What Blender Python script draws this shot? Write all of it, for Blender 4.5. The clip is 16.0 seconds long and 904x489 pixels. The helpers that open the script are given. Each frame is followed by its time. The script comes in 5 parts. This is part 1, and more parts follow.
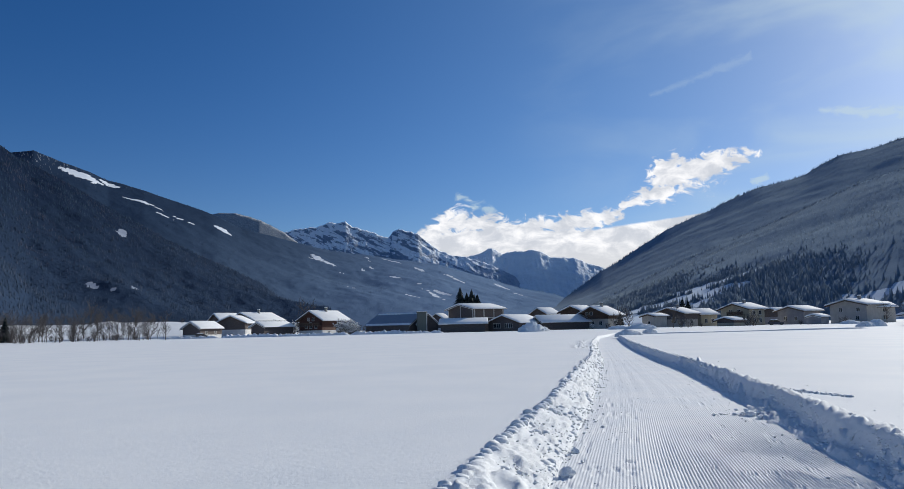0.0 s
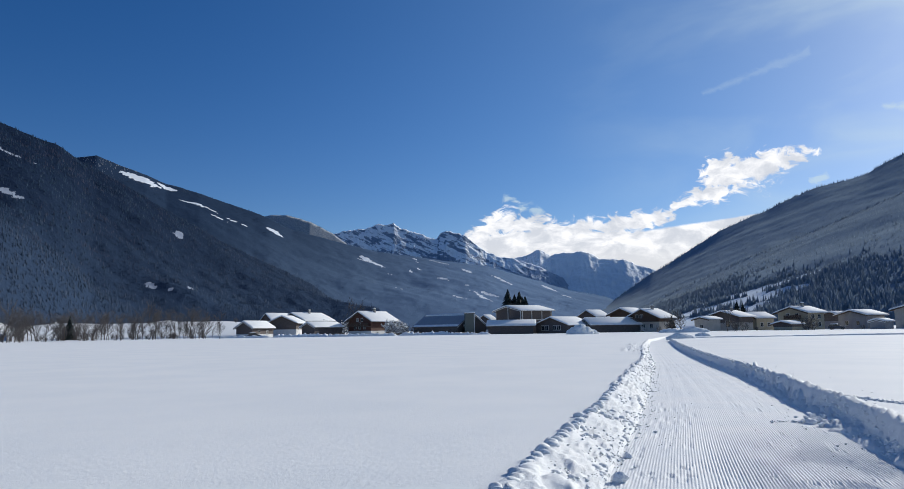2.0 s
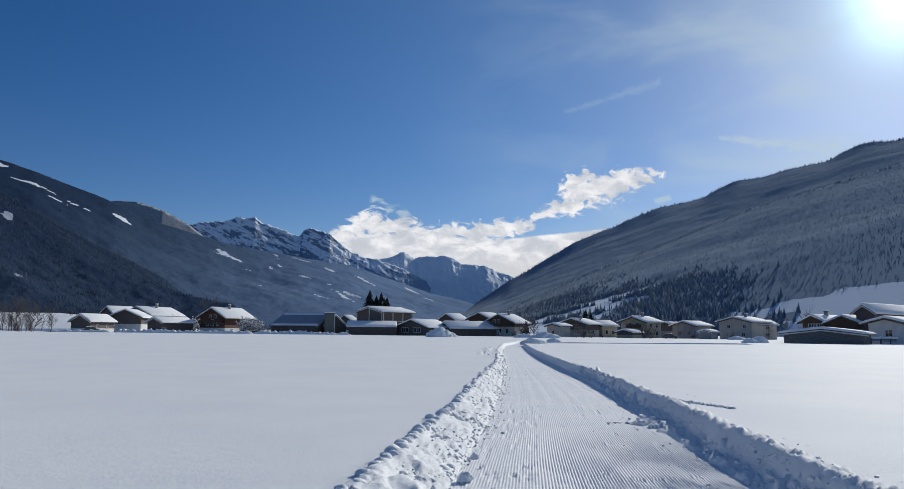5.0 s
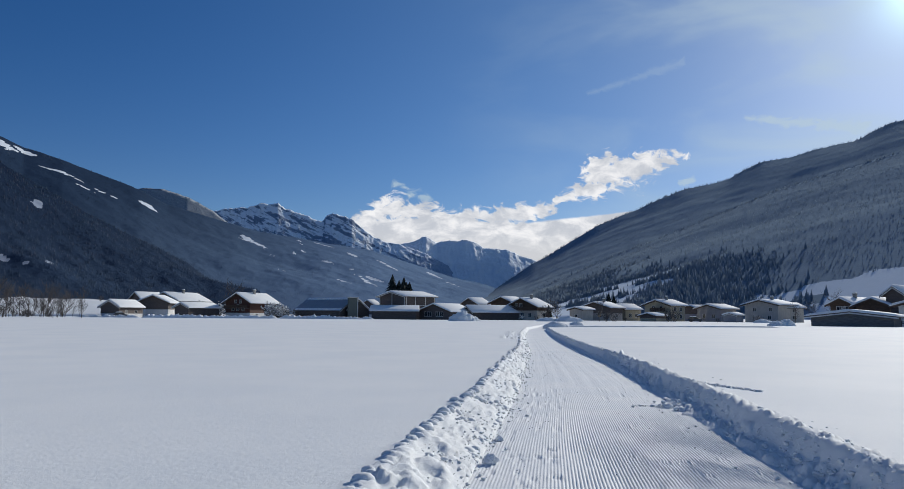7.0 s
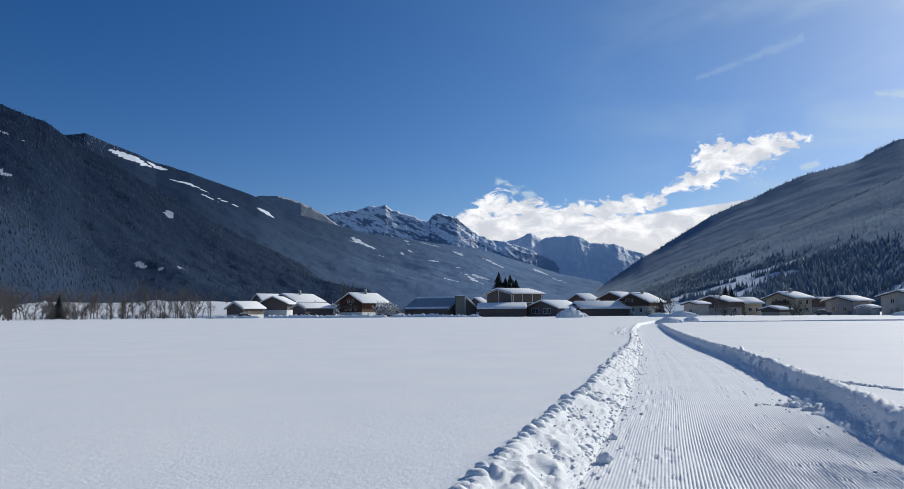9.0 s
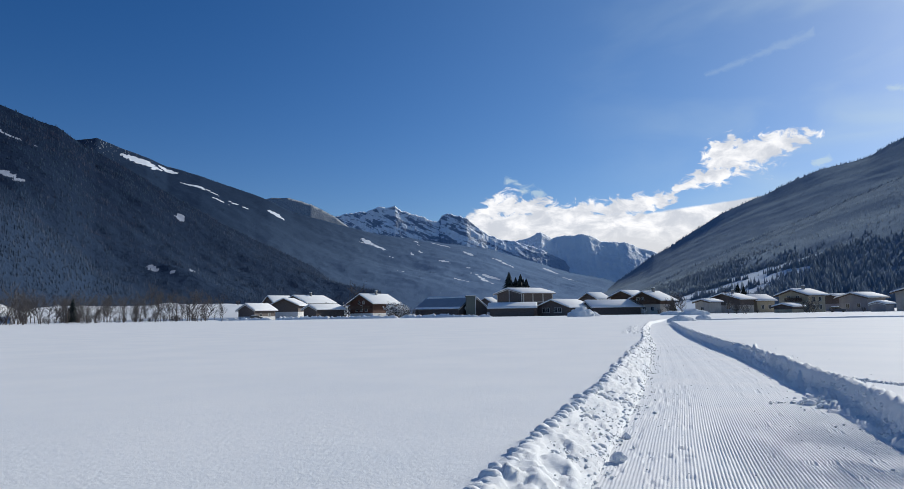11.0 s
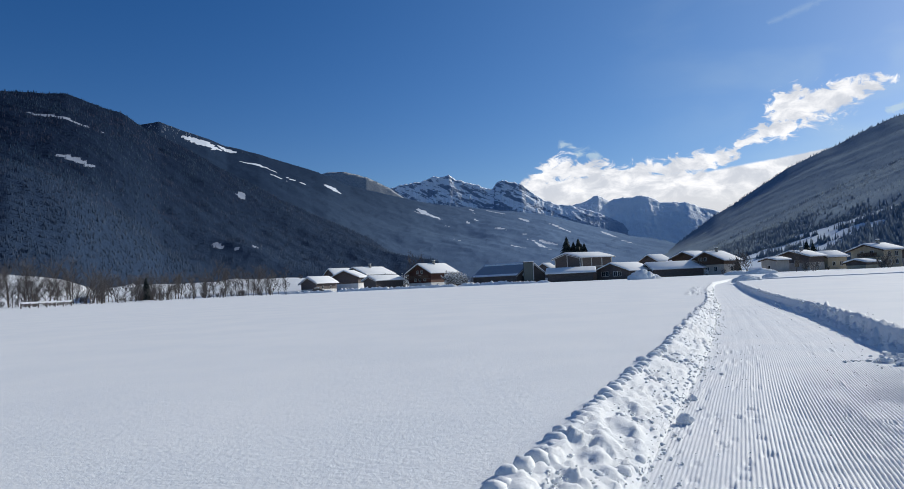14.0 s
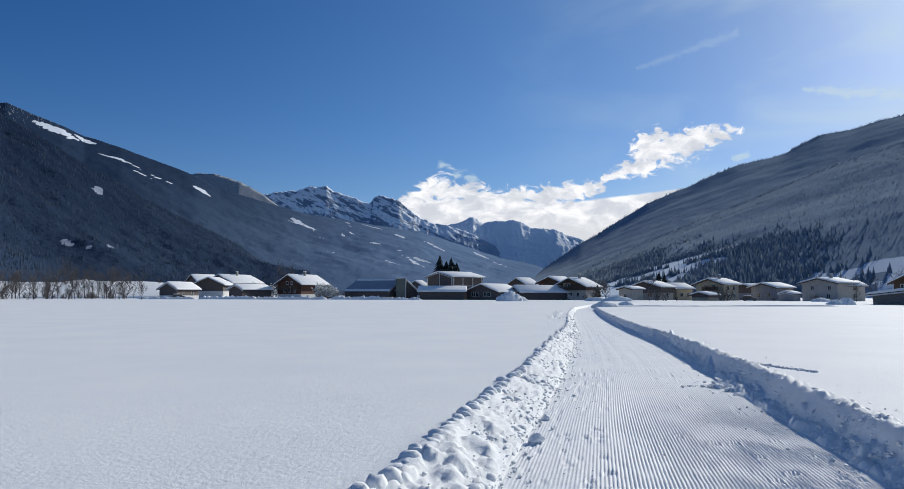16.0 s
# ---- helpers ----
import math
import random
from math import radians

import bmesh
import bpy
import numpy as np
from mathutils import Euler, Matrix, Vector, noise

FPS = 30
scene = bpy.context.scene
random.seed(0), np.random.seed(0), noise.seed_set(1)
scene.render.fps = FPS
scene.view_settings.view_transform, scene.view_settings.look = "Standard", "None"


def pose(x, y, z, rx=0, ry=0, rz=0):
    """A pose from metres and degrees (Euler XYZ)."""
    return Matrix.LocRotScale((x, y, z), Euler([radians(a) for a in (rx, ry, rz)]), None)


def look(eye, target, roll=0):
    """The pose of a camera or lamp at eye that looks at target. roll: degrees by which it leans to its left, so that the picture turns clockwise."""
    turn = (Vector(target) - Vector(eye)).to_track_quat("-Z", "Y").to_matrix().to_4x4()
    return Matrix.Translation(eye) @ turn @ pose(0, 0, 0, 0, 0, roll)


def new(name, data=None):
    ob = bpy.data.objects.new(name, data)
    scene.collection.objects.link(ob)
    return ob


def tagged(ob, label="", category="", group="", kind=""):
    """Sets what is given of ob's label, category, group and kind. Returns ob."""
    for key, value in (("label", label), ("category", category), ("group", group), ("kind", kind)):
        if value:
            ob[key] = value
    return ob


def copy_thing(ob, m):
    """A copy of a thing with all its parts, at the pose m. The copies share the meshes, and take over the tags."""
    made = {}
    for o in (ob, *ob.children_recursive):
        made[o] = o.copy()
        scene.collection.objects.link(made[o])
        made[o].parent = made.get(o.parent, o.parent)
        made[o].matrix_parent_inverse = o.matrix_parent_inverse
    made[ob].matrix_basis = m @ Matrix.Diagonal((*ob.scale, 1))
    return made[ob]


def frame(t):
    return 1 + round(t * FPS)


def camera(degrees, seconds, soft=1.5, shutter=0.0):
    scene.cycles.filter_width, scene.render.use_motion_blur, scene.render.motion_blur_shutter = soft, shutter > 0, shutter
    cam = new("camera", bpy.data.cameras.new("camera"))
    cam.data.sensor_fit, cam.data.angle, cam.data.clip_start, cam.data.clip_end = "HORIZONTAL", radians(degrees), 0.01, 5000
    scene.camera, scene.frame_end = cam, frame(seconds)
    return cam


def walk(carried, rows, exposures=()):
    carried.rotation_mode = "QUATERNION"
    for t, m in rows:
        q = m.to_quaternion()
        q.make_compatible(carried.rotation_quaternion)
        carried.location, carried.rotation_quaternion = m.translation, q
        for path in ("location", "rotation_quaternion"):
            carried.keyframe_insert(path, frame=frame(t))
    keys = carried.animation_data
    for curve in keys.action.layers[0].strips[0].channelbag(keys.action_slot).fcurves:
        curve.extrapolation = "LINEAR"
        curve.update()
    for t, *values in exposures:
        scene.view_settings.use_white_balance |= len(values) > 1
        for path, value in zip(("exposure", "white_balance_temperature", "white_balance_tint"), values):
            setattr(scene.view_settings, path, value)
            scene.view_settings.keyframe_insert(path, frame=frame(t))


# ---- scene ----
cam = camera(67.29, 16.0, soft=0.5)
PATH = [
    (0.0, pose(0.000, -0.000, 1.650, 97.00, 1.36, -0.00)),
    (0.5, pose(-0.017, 0.002, 1.640, 95.94, 1.17, 1.34)),
    (1.0, pose(-0.052, 0.006, 1.637, 95.67, 1.58, 5.45)),
    (1.5, pose(-0.052, 0.009, 1.642, 96.16, 2.30, 8.73)),
    (2.0, pose(-0.029, 0.007, 1.652, 97.20, 0.86, 3.97)),
    (2.5, pose(-0.003, 0.003, 1.655, 97.84, -0.10, -0.13)),
    (3.0, pose(0.008, 0.006, 1.648, 97.10, -0.54, -2.69)),
    (3.5, pose(0.019, 0.010, 1.649, 97.16, -0.22, -5.42)),
    (4.0, pose(0.030, 0.014, 1.653, 97.63, -0.33, -7.34)),
    (6.3, pose(0.020, 0.017, 1.645, 96.76, -0.93, -7.58)),
    (6.5, pose(0.019, 0.017, 1.645, 96.80, -0.95, -6.60)),
    (7.0, pose(0.005, 0.017, 1.641, 95.95, -0.45, -5.78)),
    (7.5, pose(-0.012, 0.009, 1.641, 96.16, -0.32, -1.97)),
    (8.0, pose(-0.001, -0.003, 1.643, 96.39, -0.04, 1.12)),
    (8.5, pose(0.002, -0.009, 1.648, 96.97, 0.50, 1.55)),
    (9.0, pose(-0.007, -0.007, 1.642, 95.72, 0.34, 3.20)),
    (9.5, pose(-0.026, 0.002, 1.639, 95.61, 0.57, 4.37)),
    (10.0, pose(-0.026, 0.004, 1.644, 95.85, 0.47, 3.74)),
    (10.2, pose(-0.024, 0.005, 1.643, 95.82, 0.52, 3.81)),
    (12.3, pose(-0.008, 0.009, 1.642, 95.44, 1.85, 3.59)),
    (12.5, pose(-0.007, 0.010, 1.642, 95.22, 2.08, 2.46)),
    (13.0, pose(-0.018, 0.017, 1.642, 94.84, 2.25, 1.61)),
    (13.5, pose(-0.011, 0.023, 1.637, 93.40, 1.47, 3.68)),
    (14.0, pose(-0.026, 0.025, 1.629, 93.19, 2.63, 8.96)),
    (14.5, pose(0.030, 0.013, 1.642, 93.82, 2.97, 8.44)),
    (15.0, pose(0.074, -0.005, 1.647, 94.10, 2.78, 4.51)),
    (15.5, pose(0.059, -0.013, 1.650, 94.96, 0.58, 0.86)),
    (16.0, pose(0.035, -0.011, 1.645, 94.28, -0.16, -1.78)),
]
walk(cam, PATH, exposures=[(0.0, 0.0), (1.5, 0.03), (2.0, 0.1), (2.5, 0.13), (3.0, 0.13), (3.5, 0.0), (4.0, -0.09), (6.5, -0.17), (7.0, -0.17), (8.0, -0.03), (9.0, 0.02), (16.0, 0.04)])

# ---- world, sun ----
SUN_AZ, SUN_EL = 43.0, 23.6          # degrees from +y towards +x, and above the horizon
SUN_WAY = Vector((math.sin(radians(SUN_AZ)) * math.cos(radians(SUN_EL)),
                  math.cos(radians(SUN_AZ)) * math.cos(radians(SUN_EL)), math.sin(radians(SUN_EL))))
sun_data = bpy.data.lights.new("sun", "SUN")
sun_data.energy, sun_data.angle, sun_data.color = 4.1, radians(0.55), (0.97, 0.94, 0.86)
sun = new("sun", sun_data)
sun.matrix_world = look(SUN_WAY * 500, (0, 0, 0))


class Tree:
    """A short way to write node trees."""

    def __init__(self, nodetree):
        self.t = nodetree
        self.t.nodes.clear()

    def node(self, what, **sets):
        n = self.t.nodes.new(what)
        for key, value in sets.items():
            if key == "operation":
                n.operation = value
            elif key == "blend":
                n.blend_type = value
            elif key == "clamp":
                n.use_clamp = value
            elif key == "kind":
                n.data_type = value
        return n

    def put(self, value, socket):
        if isinstance(value, bpy.types.NodeSocket):
            self.t.links.new(value, socket)
        elif value is not None:
            socket.default_value = value

    def math(self, op, a, b=None, c=None, clamp=False):
        n = self.node("ShaderNodeMath", operation=op, clamp=clamp)
        for v, s in zip((a, b, c), n.inputs):
            self.put(v, s)
        return n.outputs[0]

    def step(self, x, low, high, to_low=0.0, to_high=1.0):
        n = self.node("ShaderNodeMapRange")
        n.interpolation_type = "SMOOTHSTEP"
        for v, s in zip((x, low, high, to_low, to_high), n.inputs):
            self.put(v, s)
        return n.outputs[0]

    def mix(self, f, a, b, blend="MIX"):
        n = self.node("ShaderNodeMix", kind="RGBA", blend=blend)
        self.put(f, n.inputs[0])
        for v, s in ((a, n.inputs[6]), (b, n.inputs[7])):
            self.put((*v, 1) if isinstance(v, tuple) and len(v) == 3 else v, s)
        return n.outputs[2]

    def noise(self, vector, scale, detail=4.0, rough=0.55, warp=0.0):
        n = self.node("ShaderNodeTexNoise")
        self.put(vector, n.inputs["Vector"])
        n.inputs["Scale"].default_value, n.inputs["Detail"].default_value = scale, detail
        n.inputs["Roughness"].default_value, n.inputs["Distortion"].default_value = rough, warp
        return n.outputs["Fac"]

    def scaled(self, vector, sx, sy, sz, rz=0.0):
        n = self.node("ShaderNodeMapping")
        self.put(vector, n.inputs["Vector"])
        n.inputs["Scale"].default_value, n.inputs["Rotation"].default_value = (sx, sy, sz), (0, 0, rz)
        return n.outputs[0]


world = bpy.data.worlds.new("winter_sky")
world.use_nodes = True
scene.world = world
w = Tree(world.node_tree)
sky = w.node("ShaderNodeTexSky")
sky.sky_type, sky.sun_disc = "NISHITA", False
sky.sun_elevation, sky.sun_rotation = radians(SUN_EL), radians(SUN_AZ)
sky.altitude, sky.air_density, sky.dust_density, sky.ozone_density = 1200, 1.0, 0.6, 2.2
coord = w.node("ShaderNodeTexCoord").outputs["Generated"]
parts = w.node("ShaderNodeSeparateXYZ")
w.put(coord, parts.inputs[0])
az = w.math("MULTIPLY", w.math("ARCTAN2", parts.outputs[0], parts.outputs[1]), 57.29578)
el = w.math("MULTIPLY", w.math("ARCSINE", parts.outputs[2]), 57.29578)
flat = w.node("ShaderNodeCombineXYZ")
w.put(az, flat.inputs[0])
w.put(el, flat.inputs[1])
flat = flat.outputs[0]


def bank(a0, e0, a1, e1, r0, r1):
    """How near a direction lies to a streak of cloud between two points: 1 on its line, 0 at its rim."""
    dx, dy = a1 - a0, e1 - e0
    n2 = dx * dx + dy * dy
    px, py = w.math("SUBTRACT", az, a0), w.math("SUBTRACT", el, e0)
    t = w.math("DIVIDE", w.math("ADD", w.math("MULTIPLY", px, dx), w.math("MULTIPLY", py, dy)), n2, clamp=True)
    qx = w.math("SUBTRACT", px, w.math("MULTIPLY", t, dx))
    qy = w.math("SUBTRACT", py, w.math("MULTIPLY", t, dy))
    d = w.math("SQRT", w.math("ADD", w.math("MULTIPLY", qx, qx), w.math("MULTIPLY", qy, qy)))
    r = w.math("ADD", w.math("MULTIPLY", t, r1 - r0), r0)
    return w.math("SUBTRACT", 1.0, w.math("DIVIDE", d, r))


masks = [bank(-1.8, 7.8, 1.0, 9.3, 1.1, 1.35), bank(1.0, 8.7, 5.0, 8.4, 1.2, 0.9), bank(5.0, 8.2, 9.0, 8.3, 0.9, 0.9), bank(9.0, 8.1, 14.2, 9.0, 1.1, 0.75),
         bank(14.6, 9.6, 18.2, 10.7, 0.6, 1.0), bank(18.2, 11.5, 21.6, 11.9, 1.75, 1.7), bank(21.6, 12.1, 24.9, 12.9, 1.4, 0.5), bank(17.4, 12.0, 19.0, 12.9, 0.9, 0.9)]
near = masks[0]
for m in masks[1:]:
    near = w.math("MAXIMUM", near, m)
swirl = w.node("ShaderNodeVectorMath", operation="ADD")
twist = w.node("ShaderNodeTexNoise")
w.put(w.scaled(flat, 0.5, 0.7, 1), twist.inputs["Vector"])
twist.inputs["Scale"].default_value, twist.inputs["Detail"].default_value = 1.0, 2.0
w.put(flat, swirl.inputs[0])
w.put(w.mix(0.5, (0.0, 0.0, 0.0), twist.outputs["Color"]), swirl.inputs[1])
n_big = w.noise(w.scaled(flat, 0.32, 0.5, 1), 1.0, 3.0, 0.5)
n_fine = w.noise(w.scaled(swirl.outputs[0], 0.8, 1.3, 1), 1.0, 9.0, 0.6, 0.9)
puff = w.math("ADD", near, w.math("ADD", w.math("MULTIPLY", w.math("SUBTRACT", n_fine, 0.5), 2.9),
                                  w.math("MULTIPLY", w.math("SUBTRACT", n_big, 0.5), 0.6)))
solid = w.math("MAXIMUM", w.math("MAXIMUM", bank(-2.2, 5.6, 4.5, 6.4, 2.5, 2.3), bank(4.5, 6.2, 11.5, 6.0, 2.4, 2.1)), bank(11.5, 5.9, 21.3, 7.75, 2.0, 0.95))
crisp = w.step(az, 10.0, 13.0, 0.75, 0.12)
cover = w.math("MAXIMUM", w.step(puff, 0.1, 0.62), w.step(w.math("ADD", solid, w.math("MULTIPLY", w.math("SUBTRACT", n_fine, 0.5), crisp)), 0.02, 0.16))
veil_n = w.noise(w.scaled(flat, 0.08, 0.22, 1, radians(-12)), 1.0, 4.0, 0.5, 0.5)
veil = w.math("MULTIPLY", w.step(veil_n, 0.40, 0.80), w.step(az, 2.0, 38.0))
streak = w.math("MULTIPLY", w.step(w.math("ADD", bank(17.3, 18.2, 24.8, 20.0, 0.3, 0.6), w.math("MULTIPLY", w.math("SUBTRACT", n_fine, 0.5), 2.4)), 0.1, 1.1), 0.16)
haze = w.math("MULTIPLY", w.step(w.math("ADD", bank(29.6, 15.3, 37.5, 13.7, 0.35, 0.9), w.math("MULTIPLY", w.math("SUBTRACT", n_fine, 0.5), 2.6)), -0.1, 1.0), 0.6)
scraps = w.math("MAXIMUM", w.math("MAXIMUM", bank(2.0, 10.1, 3.6, 9.95, 0.5, 0.5), bank(0.8, 11.0, 1.6, 10.9, 0.45, 0.45)), bank(24.6, 10.7, 25.4, 10.9, 0.5, 0.4))
scraps = w.math("MULTIPLY", w.step(w.math("ADD", scraps, w.math("MULTIPLY", w.math("SUBTRACT", n_fine, 0.5), 4.0)), 0.1, 1.2), 0.6)
thin = w.math("MAXIMUM", w.math("MAXIMUM", scraps, w.math("MULTIPLY", veil, 0.62)), w.math("MAXIMUM", streak, haze))
grain = w.noise(w.scaled(flat, 0.45, 0.8, 1), 1.0, 7.0, 0.6, 0.4)
sunlit = w.mix(w.step(grain, 0.35, 0.7), (7.0, 7.4, 8.2), (11.8, 11.8, 12.0))
tone = w.mix(w.step(w.math("ADD", el, w.math("MULTIPLY", grain, 2.0)), 5.4, 8.4), (7.8, 8.0, 8.4), sunlit)
clear_air = w.node("ShaderNodeHueSaturation")
clear_air.inputs["Hue"].default_value, clear_air.inputs["Saturation"].default_value = 0.506, 1.36
w.put(sky.outputs[0], clear_air.inputs["Color"])
aim = w.node("ShaderNodeVectorMath", operation="DOT_PRODUCT")
w.put(coord, aim.inputs[0])
aim.inputs[1].default_value = SUN_WAY
facing = w.math("MAXIMUM", aim.outputs["Value"], 0.0)
aureole = w.math("ADD", w.math("MULTIPLY", w.math("POWER", facing, 620.0), 15.0), w.math("ADD", w.math("MULTIPLY", w.math("POWER", facing, 70.0), 1.5), w.math("MULTIPLY", w.math("POWER", facing, 4.0), 1.15)))
halo = w.node("ShaderNodeVectorMath", operation="SCALE")
halo.inputs[0].default_value = (0.62, 1.0, 0.97)
w.put(aureole, halo.inputs["Scale"])
glowing = w.node("ShaderNodeVectorMath", operation="ADD")
w.put(w.mix(1.0, clear_air.outputs[0], (0.79, 0.795, 0.905), "MULTIPLY"), glowing.inputs[0])
w.put(halo.outputs[0], glowing.inputs[1])
with_veil = w.mix(thin, glowing.outputs[0], (6.3, 7.8, 8.5))
air = w.mix(cover, with_veil, tone)
back = w.node("ShaderNodeBackground")
w.put(air, back.inputs[0])
back.inputs[1].default_value = 0.088
w.put(back.outputs[0], w.node("ShaderNodeOutputWorld").inputs[0])


# ---- materials ----
def material(name, build, rough=0.7, spec=0.4, metal=0.0, lean="", haze_sheen=0.0):
    """A node material; build(tree, position) gives its colour and, or None, its bump height with distance. lean: an
    attribute with the canopy's normals, which even out the trees' shade; the last one adds a bluish sheen in place of
    haze.
    """
    m = bpy.data.materials.new(name)
    m.use_nodes = True
    t = Tree(m.node_tree)
    where = t.node("ShaderNodeTexCoord").outputs["Object"]
    shader = t.node("ShaderNodeBsdfPrincipled")
    color, height, depth = build(t, where)
    t.put((*color, 1) if isinstance(color, tuple) and len(color) == 3 else color, shader.inputs["Base Color"])
    shader.inputs["Roughness"].default_value, shader.inputs["Metallic"].default_value = rough, metal
    shader.inputs["Specular IOR Level"].default_value = spec
    shader.inputs["Sheen Weight"].default_value, shader.inputs["Sheen Roughness"].default_value = haze_sheen, 0.6
    shader.inputs["Sheen Tint"].default_value = (0.75, 0.9, 1.0, 1)
    if height is not None:
        b = t.node("ShaderNodeBump")
        b.inputs["Distance"].default_value = depth
        t.put(height, b.inputs["Height"])
        t.put(b.outputs[0], shader.inputs["Normal"])
    if lean:
        canopy = t.node("ShaderNodeAttribute")
        canopy.attribute_name = lean
        t.put(canopy.outputs["Vector"], shader.inputs["Normal"])
    t.put(shader.outputs[0], t.node("ShaderNodeOutputMaterial").inputs[0])
    return m


def snow_look(t, p):
    big = t.noise(p, 0.35, 3)
    mid = t.noise(p, 6.0, 5, 0.6)
    grainy = t.noise(p, 17.0, 4, 0.7)
    fine = t.noise(p, 70.0, 3, 0.7)
    color = t.mix(t.step(big, 0.3, 0.7), (0.81, 0.83, 0.845), (0.86, 0.87, 0.872))
    height = t.math("ADD", t.math("MULTIPLY", mid, 0.6), t.math("ADD", t.math("MULTIPLY", grainy, 0.9), t.math("MULTIPLY", fine, 0.3)))
    return color, height, 0.009


def rolled_snow_look(t, p):
    mid = t.noise(p, 9.0, 5, 0.6)
    fine = t.noise(p, 110.0, 3, 0.7)
    color = t.mix(t.step(t.noise(p, 0.8, 4), 0.3, 0.7), (0.80, 0.82, 0.84), (0.86, 0.865, 0.87))
    return color, t.math("ADD", t.math("MULTIPLY", mid, 0.4), t.math("MULTIPLY", fine, 0.4)), 0.006


def slope_look(floor_dark, floor_light, open_snow=(0.80, 0.84, 0.88), ragged=0.9, haze_tint=None, relief=3.0):
    """Open slopes are snow, ragged at their rims; the floor of the woods has two tones, and towards the head of the
    valley haze is put into its colour.
    """
    def look_(t, p):
        woods = t.node("ShaderNodeAttribute")
        woods.attribute_name = "woods"
        n = t.noise(p, 0.06, 6, 0.65)
        floor_ = t.mix(t.step(t.noise(p, 0.12, 6, 0.7), 0.35, 0.7), floor_dark, floor_light)
        # Haze towards the valley's head, put into the floor colour.
        if haze_tint:
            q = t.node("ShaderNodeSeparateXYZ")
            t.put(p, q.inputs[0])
            floor_ = t.mix(t.step(q.outputs[0], haze_tint[1], haze_tint[2]), floor_, haze_tint[0])
        rim = t.math("ADD", t.math("MULTIPLY", t.math("SUBTRACT", t.noise(t.scaled(p, 1, 1, 3.0), 0.035, 6, 0.75), 0.5), ragged),
                     t.math("MULTIPLY", t.math("SUBTRACT", t.noise(p, 0.14, 4, 0.7), 0.5), ragged * 0.7))
        f = t.step(t.math("ADD", woods.outputs["Fac"], rim), 0.42, 0.58)
        return t.mix(f, open_snow, floor_), n, relief
    return look_


def rock_look(rock, snow, low_dark, low_light, bare=0.5):
    """High rock: snow in streaks on the gentler faces, bare rock on the steep ones, woods low down; rock and woods have
    haze put into their colours.
    """
    def look_(t, p):
        geo = t.node("ShaderNodeNewGeometry")
        s = t.node("ShaderNodeSeparateXYZ")
        t.put(geo.outputs["Normal"], s.inputs[0])
        q = t.node("ShaderNodeSeparateXYZ")
        t.put(geo.outputs["Position"], q.inputs[0])
        n = t.noise(p, 0.012, 9, 0.68)
        tilt = t.node("ShaderNodeMapping")
        t.put(p, tilt.inputs["Vector"])
        tilt.inputs["Rotation"].default_value = (0, radians(-27), 0)
        ribs = t.noise(t.scaled(tilt.outputs[0], 0.0045, 0.01, 0.034), 1.0, 8, 0.66, 0.5)
        up = t.math("ADD", s.outputs[2], t.math("ADD", t.math("MULTIPLY", t.math("SUBTRACT", n, 0.5), 0.7), t.math("MULTIPLY", t.math("SUBTRACT", ribs, 0.5), 1.8)))
        high = t.mix(t.step(up, bare, bare + 0.14), rock, snow)
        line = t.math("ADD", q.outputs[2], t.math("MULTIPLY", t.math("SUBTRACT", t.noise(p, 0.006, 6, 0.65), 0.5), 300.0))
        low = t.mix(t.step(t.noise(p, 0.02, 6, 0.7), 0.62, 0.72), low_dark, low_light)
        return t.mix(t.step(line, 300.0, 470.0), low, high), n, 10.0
    return look_


def conifer_look(dark, light, dusted, brown=None, haze_tint=None):
    """Needles in two tones, tree by tree and stand by stand; brown: leafless larches among them; the last colour is
    haze painted into the needles towards the head of the valley, with from where to where it sets in.
    """
    def look_(t, p):
        geo = t.node("ShaderNodeNewGeometry")
        q = t.node("ShaderNodeSeparateXYZ")
        t.put(geo.outputs["Position"], q.inputs[0])
        rnd = geo.outputs["Random Per Island"]
        patch = t.noise(p, 0.012, 4, 0.6)
        green = t.mix(t.step(t.math("ADD", t.math("MULTIPLY", rnd, 0.45), t.math("MULTIPLY", patch, 0.8)), 0.3, 0.95), dark, light)
        if brown:
            stand = t.math("ADD", t.noise(p, 0.007, 5, 0.65), t.math("MULTIPLY", t.math("SUBTRACT", rnd, 0.5), 0.22))
            green = t.mix(t.step(stand, 0.48, 0.62), green, brown)
        if haze_tint:
            green = t.mix(t.step(q.outputs[0], haze_tint[1], haze_tint[2]), green, haze_tint[0])
        n = t.noise(p, 0.3, 3, 0.6)
        dust = t.math("MULTIPLY", t.step(t.math("ADD", n, t.math("MULTIPLY", t.math("SUBTRACT", rnd, 0.5), 0.5)), 0.5, 0.95), dusted)
        rime = t.step(t.math("ADD", q.outputs[2], t.math("MULTIPLY", t.math("SUBTRACT", t.noise(p, 0.008, 4), 0.5), 200.0)), 620.0, 760.0, 0.0, 0.5)
        return t.mix(t.math("MAXIMUM", dust, rime), green, (0.55, 0.60, 0.68)), None, 0.0
    return look_


